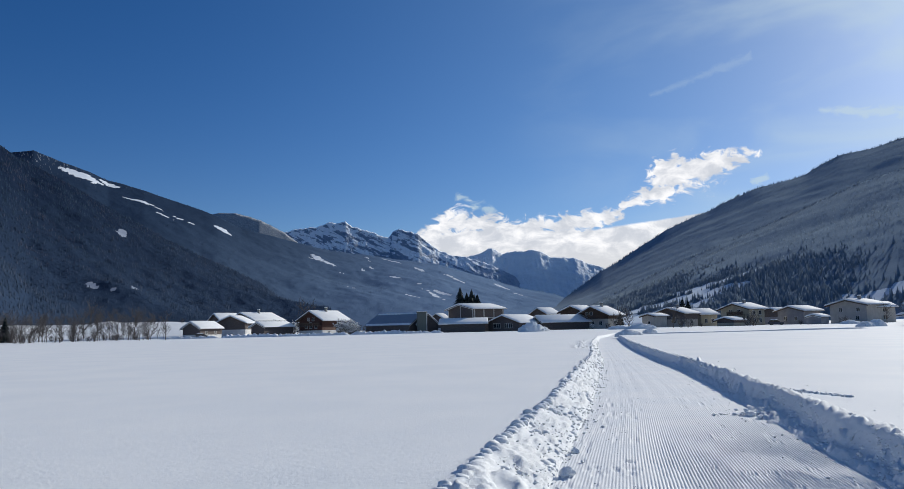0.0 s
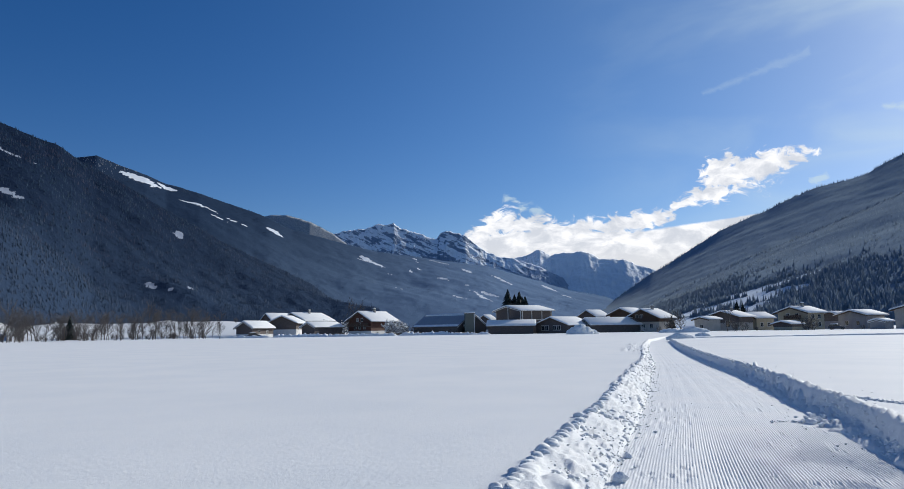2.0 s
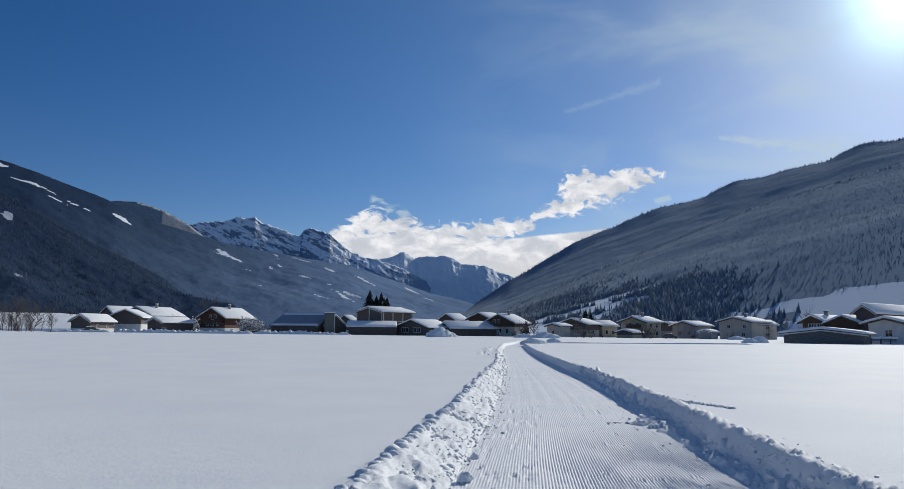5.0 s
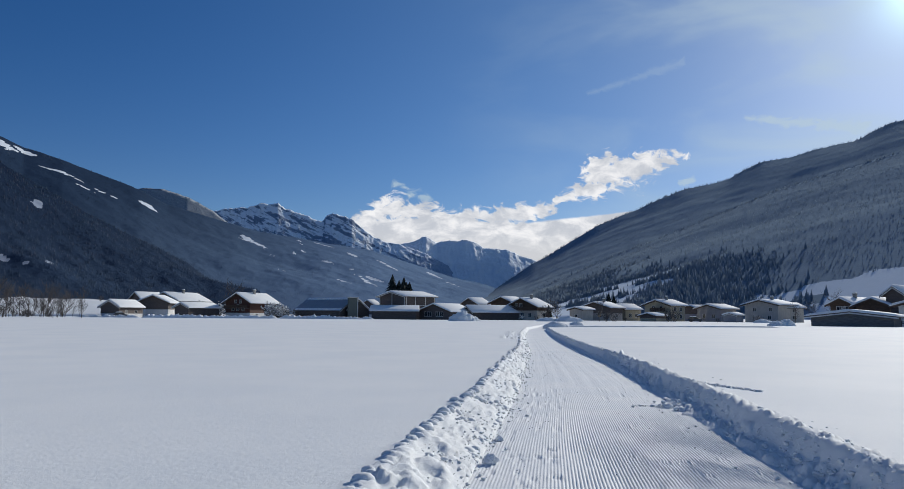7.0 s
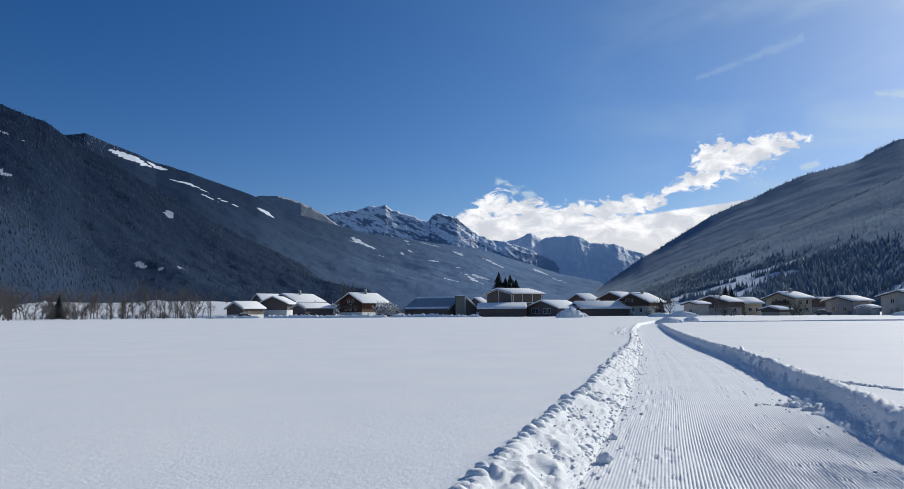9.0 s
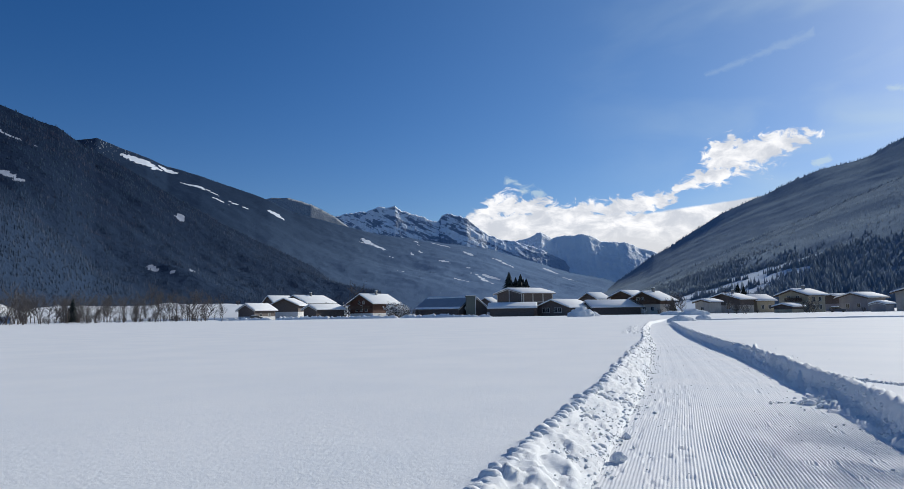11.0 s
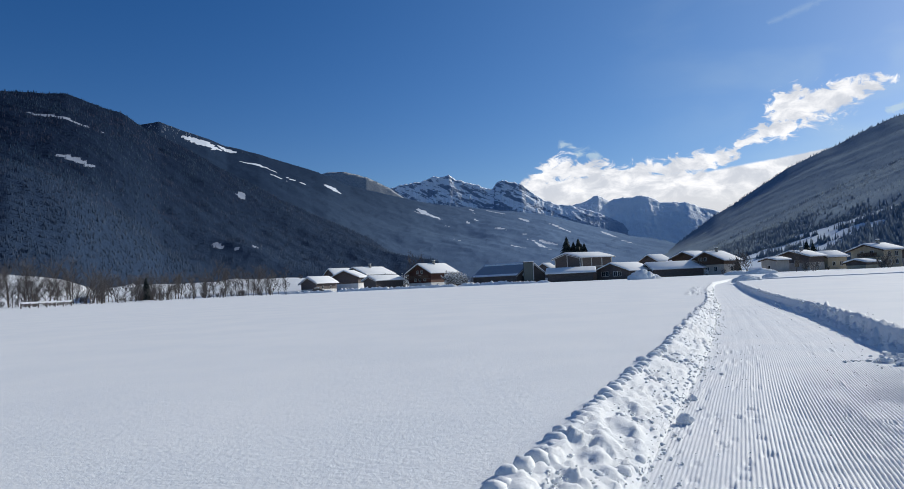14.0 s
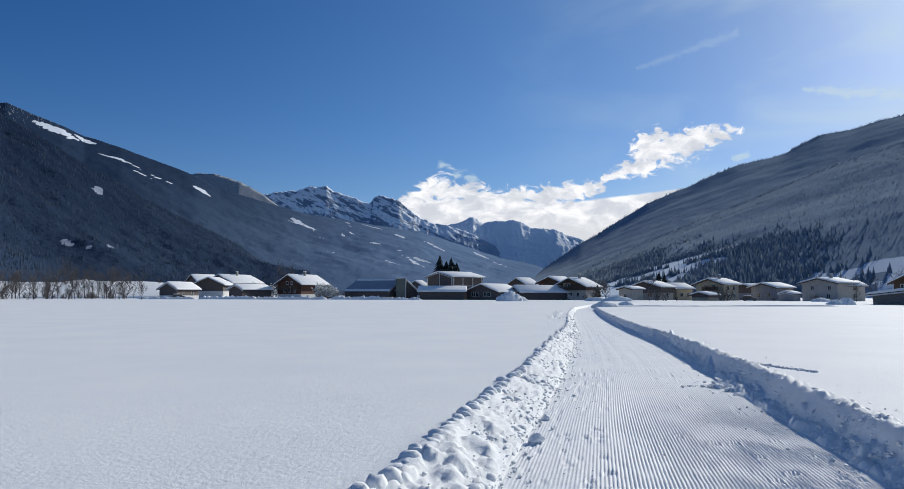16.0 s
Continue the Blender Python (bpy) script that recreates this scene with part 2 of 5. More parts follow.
def plank_look(dark, light, wide=0.16):
    def look_(t, p):
        n = t.noise(t.scaled(p, 1.2, 1.2, 9.0), 1.0, 6, 0.65)
        wave = t.node("ShaderNodeTexWave")
        wave.wave_type, wave.bands_direction = "BANDS", "Z"
        wave.inputs["Scale"].default_value = 0.314 / wide
        t.put(p, wave.inputs["Vector"])
        color = t.mix(t.step(n, 0.3, 0.75), dark, light)
        return color, t.math("ADD", wave.outputs["Fac"], t.math("MULTIPLY", n, 0.4)), 0.02
    return look_


def plaster_look(a, b):
    def look_(t, p):
        n = t.noise(p, 0.7, 5, 0.6)
        return t.mix(t.step(n, 0.3, 0.75), a, b), t.noise(p, 25.0, 4, 0.7), 0.01
    return look_


def plain_look(a, b, scale=2.0):
    return lambda t, p: (t.mix(t.noise(p, scale, 4), a, b), None, 0.0)


SNOW = material("snow", snow_look, 0.8, 0.12)
ROLLED = material("rolled_snow", rolled_snow_look, 0.75, 0.15)
# The clearings' snow is grey-blue: the shade there is put into its colour.
SLOPE = material("mountain_slope", slope_look((0.010, 0.019, 0.042), (0.015, 0.026, 0.052), (0.26, 0.30, 0.38), haze_tint=((0.034, 0.056, 0.100), -1250.0, -400.0)), 0.9, 0.0)
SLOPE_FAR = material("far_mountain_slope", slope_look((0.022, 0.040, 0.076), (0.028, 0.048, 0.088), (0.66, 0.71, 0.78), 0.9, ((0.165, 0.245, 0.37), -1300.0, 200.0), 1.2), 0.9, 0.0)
# Right slopes: pale blue base colour holds the haze before them.
SLOPE_HAZED = material("hazed_shaded_slope", slope_look((0.105, 0.160, 0.235), (0.128, 0.186, 0.265), (0.62, 0.67, 0.75), relief=0.3), 0.9, 0.0, haze_sheen=0.17)
SLOPE_RIMED = material("rimed_mountain_slope", slope_look((0.24, 0.27, 0.31), (0.38, 0.41, 0.45)), 0.9, 0.0)
# Blue rock and pale low woods: haze is mixed into both colours.
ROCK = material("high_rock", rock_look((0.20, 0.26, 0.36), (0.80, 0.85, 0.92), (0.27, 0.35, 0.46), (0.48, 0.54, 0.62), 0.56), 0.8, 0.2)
# The far chain is painted almost wholly in the pale blue of haze.
ROCK_FAR = material("hazed_distant_rock", rock_look((0.70, 0.76, 0.83), (0.84, 0.88, 0.93), (0.70, 0.76, 0.83), (0.80, 0.84, 0.88), 0.4), 0.8, 0.2)
# These needles turn paler blue up the valley: haze in their colour.
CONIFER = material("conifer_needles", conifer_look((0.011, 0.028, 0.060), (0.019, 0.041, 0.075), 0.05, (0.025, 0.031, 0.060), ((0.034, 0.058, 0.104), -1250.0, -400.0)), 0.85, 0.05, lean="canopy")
SPRUCE = material("spruce_needles", conifer_look((0.010, 0.018, 0.018), (0.026, 0.034, 0.030), 0.1), 0.8, 0.1)
# Far needles: the blue is haze put into colour; rime only on top.
CONIFER_FAR = material("hazed_rimed_needles", conifer_look((0.022, 0.040, 0.076), (0.028, 0.049, 0.090), 0.02, None, ((0.19, 0.275, 0.41), -1300.0, 200.0)), 0.9, 0.0, lean="canopy")
# Ridge needles are lightened and blued with painted haze.
CONIFER_PALE = material("hazed_pale_needles", conifer_look((0.105, 0.160, 0.235), (0.128, 0.186, 0.265), 0.04), 0.9, 0.0, lean="canopy", haze_sheen=0.17)
CONIFER_RIMED = material("rime_covered_needles", conifer_look((0.26, 0.29, 0.33), (0.40, 0.43, 0.47), 0.2), 0.9, 0.0, lean="canopy")
# Spur needles: a little snow dust, the rest of the paleness is haze.
CONIFER_HAZED = material("dusted_hazed_needles", conifer_look((0.155, 0.215, 0.280), (0.21, 0.27, 0.335), 0.08), 0.9, 0.0, lean="canopy", haze_sheen=0.17)
RIME_TWIGS = material("bare_twigs", plain_look((0.036, 0.033, 0.036), (0.080, 0.074, 0.076), 1.5), 0.85, 0.2)
BARK = material("bark", plain_look((0.07, 0.055, 0.045), (0.16, 0.13, 0.11), 3.0), 0.85, 0.2)
TWIGS = material("bare_twigs", plain_look((0.060, 0.056, 0.058), (0.125, 0.117, 0.118), 1.5), 0.85, 0.2)
WOOD_DARK = material("dark_stained_boards", plank_look((0.095, 0.078, 0.074), (0.165, 0.140, 0.130)), 0.75, 0.25)
WOOD_RED = material("red_brown_boards", plank_look((0.075, 0.036, 0.028), (0.135, 0.064, 0.047)), 0.7, 0.25)
WOOD_BROWN = material("brown_boards", plank_look((0.07, 0.045, 0.032), (0.15, 0.095, 0.065)), 0.7, 0.25)
WOOD_GREY = material("weathered_boards", plank_look((0.13, 0.127, 0.128), (0.24, 0.235, 0.23), 0.22), 0.8, 0.2)
CREAM = material("cream_plaster", plaster_look((0.44, 0.405, 0.36), (0.56, 0.515, 0.46)), 0.9, 0.2)
YELLOW = material("ochre_plaster", plaster_look((0.40, 0.35, 0.255), (0.50, 0.435, 0.325)), 0.9, 0.2)
WHITE = material("white_plaster", plaster_look((0.60, 0.60, 0.60), (0.74, 0.73, 0.71)), 0.9, 0.2)
LILAC = material("grey_plaster", plaster_look((0.27, 0.26, 0.27), (0.36, 0.35, 0.35)), 0.9, 0.2)
TRIM = material("pale_painted_wood", plain_look((0.55, 0.54, 0.52), (0.70, 0.69, 0.67)), 0.6, 0.3)
PANE = material("window_pane", plain_look((0.02, 0.025, 0.03), (0.04, 0.045, 0.05)), 0.08, 0.6)
METAL = material("grey_green_sheet", plain_look((0.075, 0.09, 0.085), (0.12, 0.14, 0.13)), 0.45, 0.5, 0.3)
STONE = material("stone", plain_look((0.22, 0.21, 0.20), (0.36, 0.35, 0.33), 4.0), 0.85, 0.2)
SHEET = material("dark_blue_roof_sheet", plain_look((0.22, 0.25, 0.30), (0.31, 0.34, 0.39), 0.4), 0.5, 0.3)
CARPAINT = material("car_paint", plain_look((0.05, 0.06, 0.08), (0.06, 0.07, 0.10)), 0.3, 0.5)
RUBBER = material("rubber", plain_look((0.02, 0.02, 0.02), (0.035, 0.035, 0.035)), 0.8, 0.2)


# ---- shapes ----
def lattice(x, y, seed):
    h = (np.asarray(x, dtype=np.int64) * 374761393 + np.asarray(y, dtype=np.int64) * 668265263 + seed * 974634777) & 0xFFFFFFFF
    h = ((h ^ (h >> 13)) * 1274126177) & 0xFFFFFFFF
    return ((h ^ (h >> 16)) & 0xFFFF) / 32767.5 - 1.0


def value_noise(x, y, seed=0):
    xi, yi = np.floor(x), np.floor(y)
    fx, fy = x - xi, y - yi
    fx, fy = fx * fx * (3 - 2 * fx), fy * fy * (3 - 2 * fy)
    a, b = lattice(xi, yi, seed), lattice(xi + 1, yi, seed)
    c, d = lattice(xi, yi + 1, seed), lattice(xi + 1, yi + 1, seed)
    return (a * (1 - fx) + b * fx) * (1 - fy) + (c * (1 - fx) + d * fx) * fy


def fbm(x, y, octaves=5, seed=0, gain=0.5, ridged=False):
    out, amp, total = 0.0, 1.0, 0.0
    for k in range(octaves):
        v = value_noise(x * 2.03 ** k + 17.3 * k, y * 2.03 ** k - 9.1 * k, seed + k)
        out = out + amp * ((1 - 2 * np.abs(v)) if ridged else v)
        total += amp
        amp *= gain
    return out / total


def smooth(x, a, b):
    t = np.clip((x - a) / (b - a), 0, 1)
    return t * t * (3 - 2 * t)


def mesh_from(name, verts, faces, soft=True):
    """A mesh from arrays: faces of three or four corners each."""
    me = bpy.data.meshes.new(name)
    verts, faces = np.asarray(verts, dtype=np.float32), np.asarray(faces, dtype=np.int32)
    k = faces.shape[1]
    me.vertices.add(len(verts))
    me.vertices.foreach_set("co", verts.ravel())
    me.loops.add(faces.size)
    me.loops.foreach_set("vertex_index", faces.ravel())
    me.polygons.add(len(faces))
    me.polygons.foreach_set("loop_start", np.arange(len(faces), dtype=np.int32) * k)
    me.polygons.foreach_set("loop_total", np.full(len(faces), k, dtype=np.int32))
    me.polygons.foreach_set("use_smooth", np.full(len(faces), soft))
    me.update(calc_edges=True)
    return me


def grid_faces(rows, cols):
    i = np.arange(rows - 1)[:, None] * cols + np.arange(cols - 1)[None, :]
    return np.stack([i, i + 1, i + cols + 1, i + cols], -1).reshape(-1, 4)


def part(name, shape, mat, parent=None, label=""):
    """One mesh object, from a bmesh or a mesh, under a thing or a part."""
    if isinstance(shape, bmesh.types.BMesh):
        me = bpy.data.meshes.new(name)
        shape.to_mesh(me)
        shape.free()
    else:
        me = shape
    me.materials.clear()
    me.materials.append(mat)
    ob = new(name, me)
    ob.parent = parent
    return tagged(ob, label)


def box(x0, x1, y0, y1, z0, z1, bevel=0.0):
    bm = bmesh.new()
    bmesh.ops.create_cube(bm, size=1, matrix=Matrix.Translation(((x0 + x1) / 2, (y0 + y1) / 2, (z0 + z1) / 2)) @ Matrix.Diagonal((x1 - x0, y1 - y0, z1 - z0, 1)))
    if bevel:
        bmesh.ops.bevel(bm, geom=bm.edges[:], offset=bevel, segments=2, affect="EDGES", profile=0.5)
    return bm


def prism(outline, y0, y1):
    """An outline in x and z, drawn along y."""
    bm = bmesh.new()
    a = [bm.verts.new((x, y0, z)) for x, z in outline]
    b = [bm.verts.new((x, y1, z)) for x, z in outline]
    bm.faces.new(a)
    bm.faces.new(b[::-1])
    n = len(a)
    for i in range(n):
        bm.faces.new((a[i], b[i], b[(i + 1) % n], a[(i + 1) % n]))
    bmesh.ops.recalc_face_normals(bm, faces=bm.faces[:])
    return bm


def thing(name, m, label, category, group="", kind=""):
    ob = new(name)
    ob.matrix_world = m
    return tagged(ob, label, category, group, kind)


# ---- the snow field and the groomed track ----
TRACK_Y = (-30, -10, 0, 6.5, 10.3, 12.6, 17, 24, 31, 50, 80, 120)
TRACK_LEFT = (-8.3, -3.4, -0.95, 0.76, 1.77, 2.42, 3.48, 5.1, 6.8, 10.5, 17.2, 29.5)
TRACK_RIGHT = (-3.9, 0.45, 2.55, 3.97, 4.8, 5.40, 6.5, 7.85, 8.9, 12.7, 19.2, 32.0)
FIELD = 0.28


def rounded(y, values):
    """The line through the values, with its bends eased."""
    return sum(np.interp(y + d, TRACK_Y, values) for d in (-1.5, -0.5, 0.5, 1.5)) / 4


def right_width(y):
    """How far the crest of the right bank lies from its foot."""
    return np.interp(y, (0, 8, 12, 14, 16, 21, 29, 41, 60), (0.6, 0.63, 0.63, 0.52, 0.4, 0.44, 0.52, 0.35, 0.3))


def left_width(y):
    """How far the crest of the left bank lies from its foot."""
    return np.interp(y, (6, 12, 24, 49, 80), (0.69, 0.70, 0.60, 0.38, 0.3))


near_y = [2.6]
while near_y[-1] < 130:
    near_y.append(near_y[-1] + max(0.027, 0.0084 * near_y[-1]))
far_y = [near_y[-1]]
while far_y[-1] < 4990:
    far_y.append(far_y[-1] * 1.06)
back_y = np.arange(-30, 2.55, 0.25)
ROWS = np.concatenate([[-4900, -2500, -1200, -600, -300, -150, -80, -50], back_y, near_y, far_y[1:]])
side = list(np.arange(0, 1.5, 0.022))
while side[-1] < 4990:
    side.append(side[-1] * 1.085 + 0.02)
side = np.array(side)
left_x, right_x = rounded(ROWS, TRACK_LEFT), rounded(ROWS, TRACK_RIGHT)
inner = np.array([0.004, 0.04, 0.2, 0.4, 0.6, 0.8, 0.96, 0.996])
gx = np.concatenate([left_x[:, None] - side[None, ::-1], left_x[:, None] + (right_x - left_x)[:, None] * inner[None], right_x[:, None] + side[None]], 1)
gy = np.repeat(ROWS[:, None], gx.shape[1], 1)
p_left = np.concatenate([side[::-1], np.full(len(inner) + len(side), -1.0)])[None]
q_right = np.concatenate([np.full(len(inner) + len(side), -1.0), side])[None]

field = FIELD + 0.016 * fbm(gx / 9, gy / 7, 4, 3) + 0.006 * fbm(gx / 1.6, gy / 1.1, 3, 5) + 0.05 * fbm(gx / 40, gy / 40, 2, 8)
shape_l = 0.10 * fbm(gx / 0.9, gy / 0.9, 4, 11)
crest_l = left_width(gy) * (1.0 + 0.07 * value_noise(gy / 2.5, gy * 0, 21) + 0.08 * value_noise(gy / 0.6, gy * 0, 22))
pl = p_left / crest_l
bank_l = np.where(pl < 1, 0.02 + (0.30 + shape_l) * np.clip(pl, 0, 1) ** 0.8, 0)
rim_l = 0.015 * np.exp(-((pl - 1.0) / 0.18) ** 2)
z_l = np.where(pl < 1, bank_l * (1 - smooth(pl, 0.85, 1.0)) + field * smooth(pl, 0.85, 1.0), field) + rim_l
span_r = right_width(gy)
foot_r = span_r * (0.10 + 0.05 * value_noise(gy / 1.6, gy * 0, 31))
mid_r = foot_r + span_r * (0.46 + 0.06 * value_noise(gy / 1.3, gy * 0, 34))
top_r = mid_r + span_r * (0.34 + 0.06 * value_noise(gy / 1.9, gy * 0, 33))
rubble = 0.05 * fbm(gx / 0.22, gy / 0.22, 3, 35) * smooth(q_right, 0.0, 0.15) * (1 - smooth(q_right, mid_r - 0.05, mid_r + 0.02))
ragged = q_right + 0.16 * fbm(gx / 0.3, gy / 0.3, 4, 38)
z_r = -0.035 + 0.045 * smooth(ragged, 0.02, 0.24) + 0.05 * smooth(q_right, foot_r, mid_r) + (field + 0.08 * (1 - smooth(q_right, 8, 40)) - 0.06) * smooth(q_right, mid_r - 0.03, top_r) + rubble
z_r = z_r + 0.045 * fbm(gx / 0.16, gy / 0.16, 4, 37) * smooth(q_right, foot_r - 0.05, mid_r) * (1 - smooth(q_right, top_r - 0.04, top_r + 0.06))
z_r = z_r + 0.03 * np.exp(-((q_right - top_r - 0.06) / 0.09) ** 2) * (1 + fbm(gx / 0.1, gy / 0.1, 3, 36))
gz = np.where(p_left >= 0, z_l, np.where(q_right >= 0, z_r, -0.05))
fade = smooth(gy, 85, 118)
gz = gz * (1 - fade) + field * fade
behind = smooth(-gy, 25, 40)
gz = gz * (1 - behind) + field * behind

rng = np.random.default_rng(5)
across = gx.shape[1]


def clods(count, y_lo, y_hi, p_lo, p_hi, r_lo, r_hi, on_left, tall=0.8, pull=1.0):
    """Press round clods of snow out of the ground sheet along one bank."""
    for _ in range(count):
        y = y_lo + (y_hi - y_lo) * rng.random() ** pull
        p = rng.uniform(p_lo, p_hi) * (left_width(y) / 0.72 if on_left else right_width(y) / 0.40)
        r = r_lo + (r_hi - r_lo) * rng.random() ** 2
        x = (rounded(np.array([y]), TRACK_LEFT)[0] - p) if on_left else (rounded(np.array([y]), TRACK_RIGHT)[0] + p)
        i0, i1 = np.searchsorted(ROWS, (y - r * 1.3, y + r * 1.3))
        if i1 - i0 < 1:
            continue
        c0, c1 = (0, len(side)) if on_left else (across - len(side), across)
        sx, sy = gx[i0:i1, c0:c1], gy[i0:i1, c0:c1]
        a = rng.uniform(0, 3.14)
        ex, ey = sx - x, sy - y
        u, v = ex * math.cos(a) + ey * math.sin(a), (ey * math.cos(a) - ex * math.sin(a)) * rng.uniform(0.8, 1.5)
        d2 = (u * u + v * v) / (r * r)
        here = d2 < 1
        if not here.any():
            continue
        block = gz[i0:i1, c0:c1]
        base = block[here].mean()
        dome = base + r * tall * np.sqrt(np.clip(1 - d2, 0, 1)) - 0.25 * r
        block[here] = np.maximum(block[here], np.minimum(dome[here], block[here] + 0.75 * r))


clods(190, 2.7, 42, 0.62, 0.78, 0.05, 0.13, True, 0.5, 1.3)
clods(40, 2.8, 7.0, 0.3, 0.78, 0.09, 0.19, True, 0.5, 1.0)
clods(150, 40, 60, 0.0, 3.2, 0.08, 0.22, True, 0.8, 1.0)       # the pillowed crest
clods(330, 2.7, 30, 0.12, 0.62, 0.03, 0.12, True, 0.6, 1.5)
clods(3200, 2.7, 24, -0.02, 0.66, 0.012, 0.05, True, 0.9, 1.5)
clods(1500, 16, 75, 0.05, 0.85, 0.04, 0.12, True, 0.9, 1.0)
clods(1500, 2.7, 26, 0.36, 0.5, 0.018, 0.06, False, 0.9, 1.4)
clods(1000, 2.7, 26, 0.13, 0.28, 0.02, 0.08, False, 0.8, 1.4)
clods(60, 11.3, 13.2, -0.1, 0.3, 0.03, 0.12, False, 0.9, 1.0)
clods(1500, 13, 80, 0.02, 0.46, 0.035, 0.11, False, 0.9, 1.1)

ground = part("ground", mesh_from("ground", np.stack([gx, gy, gz], -1).reshape(-1, 3), grid_faces(*gx.shape)), SNOW)
tagged(ground, "deep untouched snow field with cleared banks of clods", "snow", kind="structure")

# the track: combed by a groomer into fine even ridges
track_y = [2.6]
while track_y[-1] < 119:
    track_y.append(track_y[-1] + (max(0.032, 0.0095 * track_y[-1]) if track_y[-1] < 9 else 0.016 * track_y[-1] if track_y[-1] < 18 else 0.04 * track_y[-1]))
t_rows = np.concatenate([np.arange(-26, 2.5, 0.3), track_y])
COMBS = 98
comb_u = np.linspace(0, 1, COMBS * 4 + 1)
tl, tr = rounded(t_rows, TRACK_LEFT) - 0.25, rounded(t_rows, TRACK_RIGHT) + 0.25
tx = tl[:, None] + (tr - tl)[:, None] * comb_u[None]
ty = np.repeat(t_rows[:, None], len(comb_u), 1)
wobble = 0.06 * fbm(tx / 1.5, ty / 4, 2, 44)
phase = (comb_u[None] * COMBS + wobble) * 2 * math.pi
# Worn to the left; flattened farther off, where ridges look smooth from the camera.
worn_faded = (0.7 + 0.3 * smooth(fbm(tx / 0.3, ty / 0.5, 4, 41), -0.45, 0.05)) * (0.35 + 0.65 * smooth(comb_u[None] + 0.08 * fbm(tx, ty / 3, 3, 45), 0.2, 0.42)) * (1 - smooth(ty, 7.5, 16.5))
tz = 0.0086 * worn_faded * (np.sin(phase) - 0.35 * np.cos(2 * phase)) + 0.0022 * fbm(tx / 0.6, ty / 0.8, 4, 42) + 0.006 * fbm(tx / 0.09, ty / 0.12, 3, 43) * (1 - 0.85 * smooth(ty, 7, 20))
prints = rng.random((150, 4))
for a, b, c, d in prints:                                            # boot and pole marks
    y, u = 3.5 + 12 * a ** 1.2, (0.08 + 0.27 * b if c < 0.72 else 0.5 + 0.45 * b)
    i0, i1 = np.searchsorted(t_rows, (y - 0.2, y + 0.2))
    if i1 > i0:
        x = tl[i0] + u * (tr[i0] - tl[i0])
        e = ((tx[i0:i1] - x) / (0.04 + 0.03 * d)) ** 2 + ((ty[i0:i1] - y) / (0.03 + 0.02 * c + 0.004 * y)) ** 2
        tz[i0:i1] += -0.016 * np.exp(-e ** 2) + 0.008 * np.exp(-(e - 1.6) ** 2 * 2)
tz += 0.006 * fbm(comb_u[None] * 22 + 0 * ty, ty / 14, 4, 46) * smooth(ty, 9, 18) * (1 - smooth(ty, 50, 80))   # packed lanes farther on
tz -= 0.06 * smooth(ty, 85, 116)
track = part("groomed_track", mesh_from("groomed_track", np.stack([tx, ty, tz], -1).reshape(-1, 3), grid_faces(*tx.shape)), ROLLED)
tagged(track, "groomed snow track combed into fine parallel ridges", "track", kind="structure")


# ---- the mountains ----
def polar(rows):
    """Places (x, y, height) of a ridge, set to fit the camera's view: bearing and rise in degrees from it, and a chosen
    distance in metres.
    """
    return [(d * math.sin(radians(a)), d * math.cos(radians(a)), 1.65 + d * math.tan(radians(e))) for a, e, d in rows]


class Slope:
    """A mountainside from a foot line up to a ridge line, and down again behind it."""

    def __init__(self, ridge, foot_far, foot_near, power, rough, seed, cols, rows, ridged=False, spread=1.35):
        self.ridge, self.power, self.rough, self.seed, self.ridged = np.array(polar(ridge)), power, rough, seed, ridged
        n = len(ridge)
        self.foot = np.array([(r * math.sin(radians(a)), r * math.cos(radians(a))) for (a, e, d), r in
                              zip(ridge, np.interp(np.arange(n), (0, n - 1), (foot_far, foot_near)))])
        chord = np.concatenate([[0], np.cumsum(np.hypot(*np.diff(self.ridge[:, :2], axis=0).T))])
        self.k = chord / chord[-1]
        u, s = np.meshgrid(np.linspace(0, 1, cols), np.concatenate([np.linspace(0, 1, rows), np.linspace(1, spread, 8)[1:]]))
        self.shape = u.shape
        self.xyz = np.stack(self.at(u, s), -1)

    def at(self, u, s):
        rx, ry, rz = (np.interp(u, self.k, self.ridge[:, i]) for i in range(3))
        calm_z = sum(np.interp(u + d, self.k, self.ridge[:, 2]) for d in np.linspace(-0.05, 0.05, 11)) / 11
        if not self.ridged:                                        # the ridge's small steps fade out down the slope
            rz = calm_z + (rz - calm_z) * np.clip(s, 0, 1) ** 5
        fx, fy = (np.interp(u, self.k, self.foot[:, i]) for i in range(2))
        x, y = fx + (rx - fx) * s, fy + (ry - fy) * s
        up = np.where(s <= 1, np.clip(s, 0, 1) ** self.power, 1 - 1.1 * (s - 1) - 2.2 * (s - 1) ** 2)
        n = fbm(x / 420, y / 420, 6, self.seed, 0.5, self.ridged)
        calm = np.clip(s, 0, 1) * (1.02 - np.clip(s, 0, 1.02)) / 0.26
        fine = fbm(x / 60, y / 60, 4, self.seed + 9, 0.55, self.ridged)
        z = rz * up + self.rough * n * calm + self.rough * (0.4 if self.ridged else 0.12) * fine * np.clip(s * 3, 0, 1)
        return x, y, z + np.where(s <= 0.001, -6.0, 0.0)


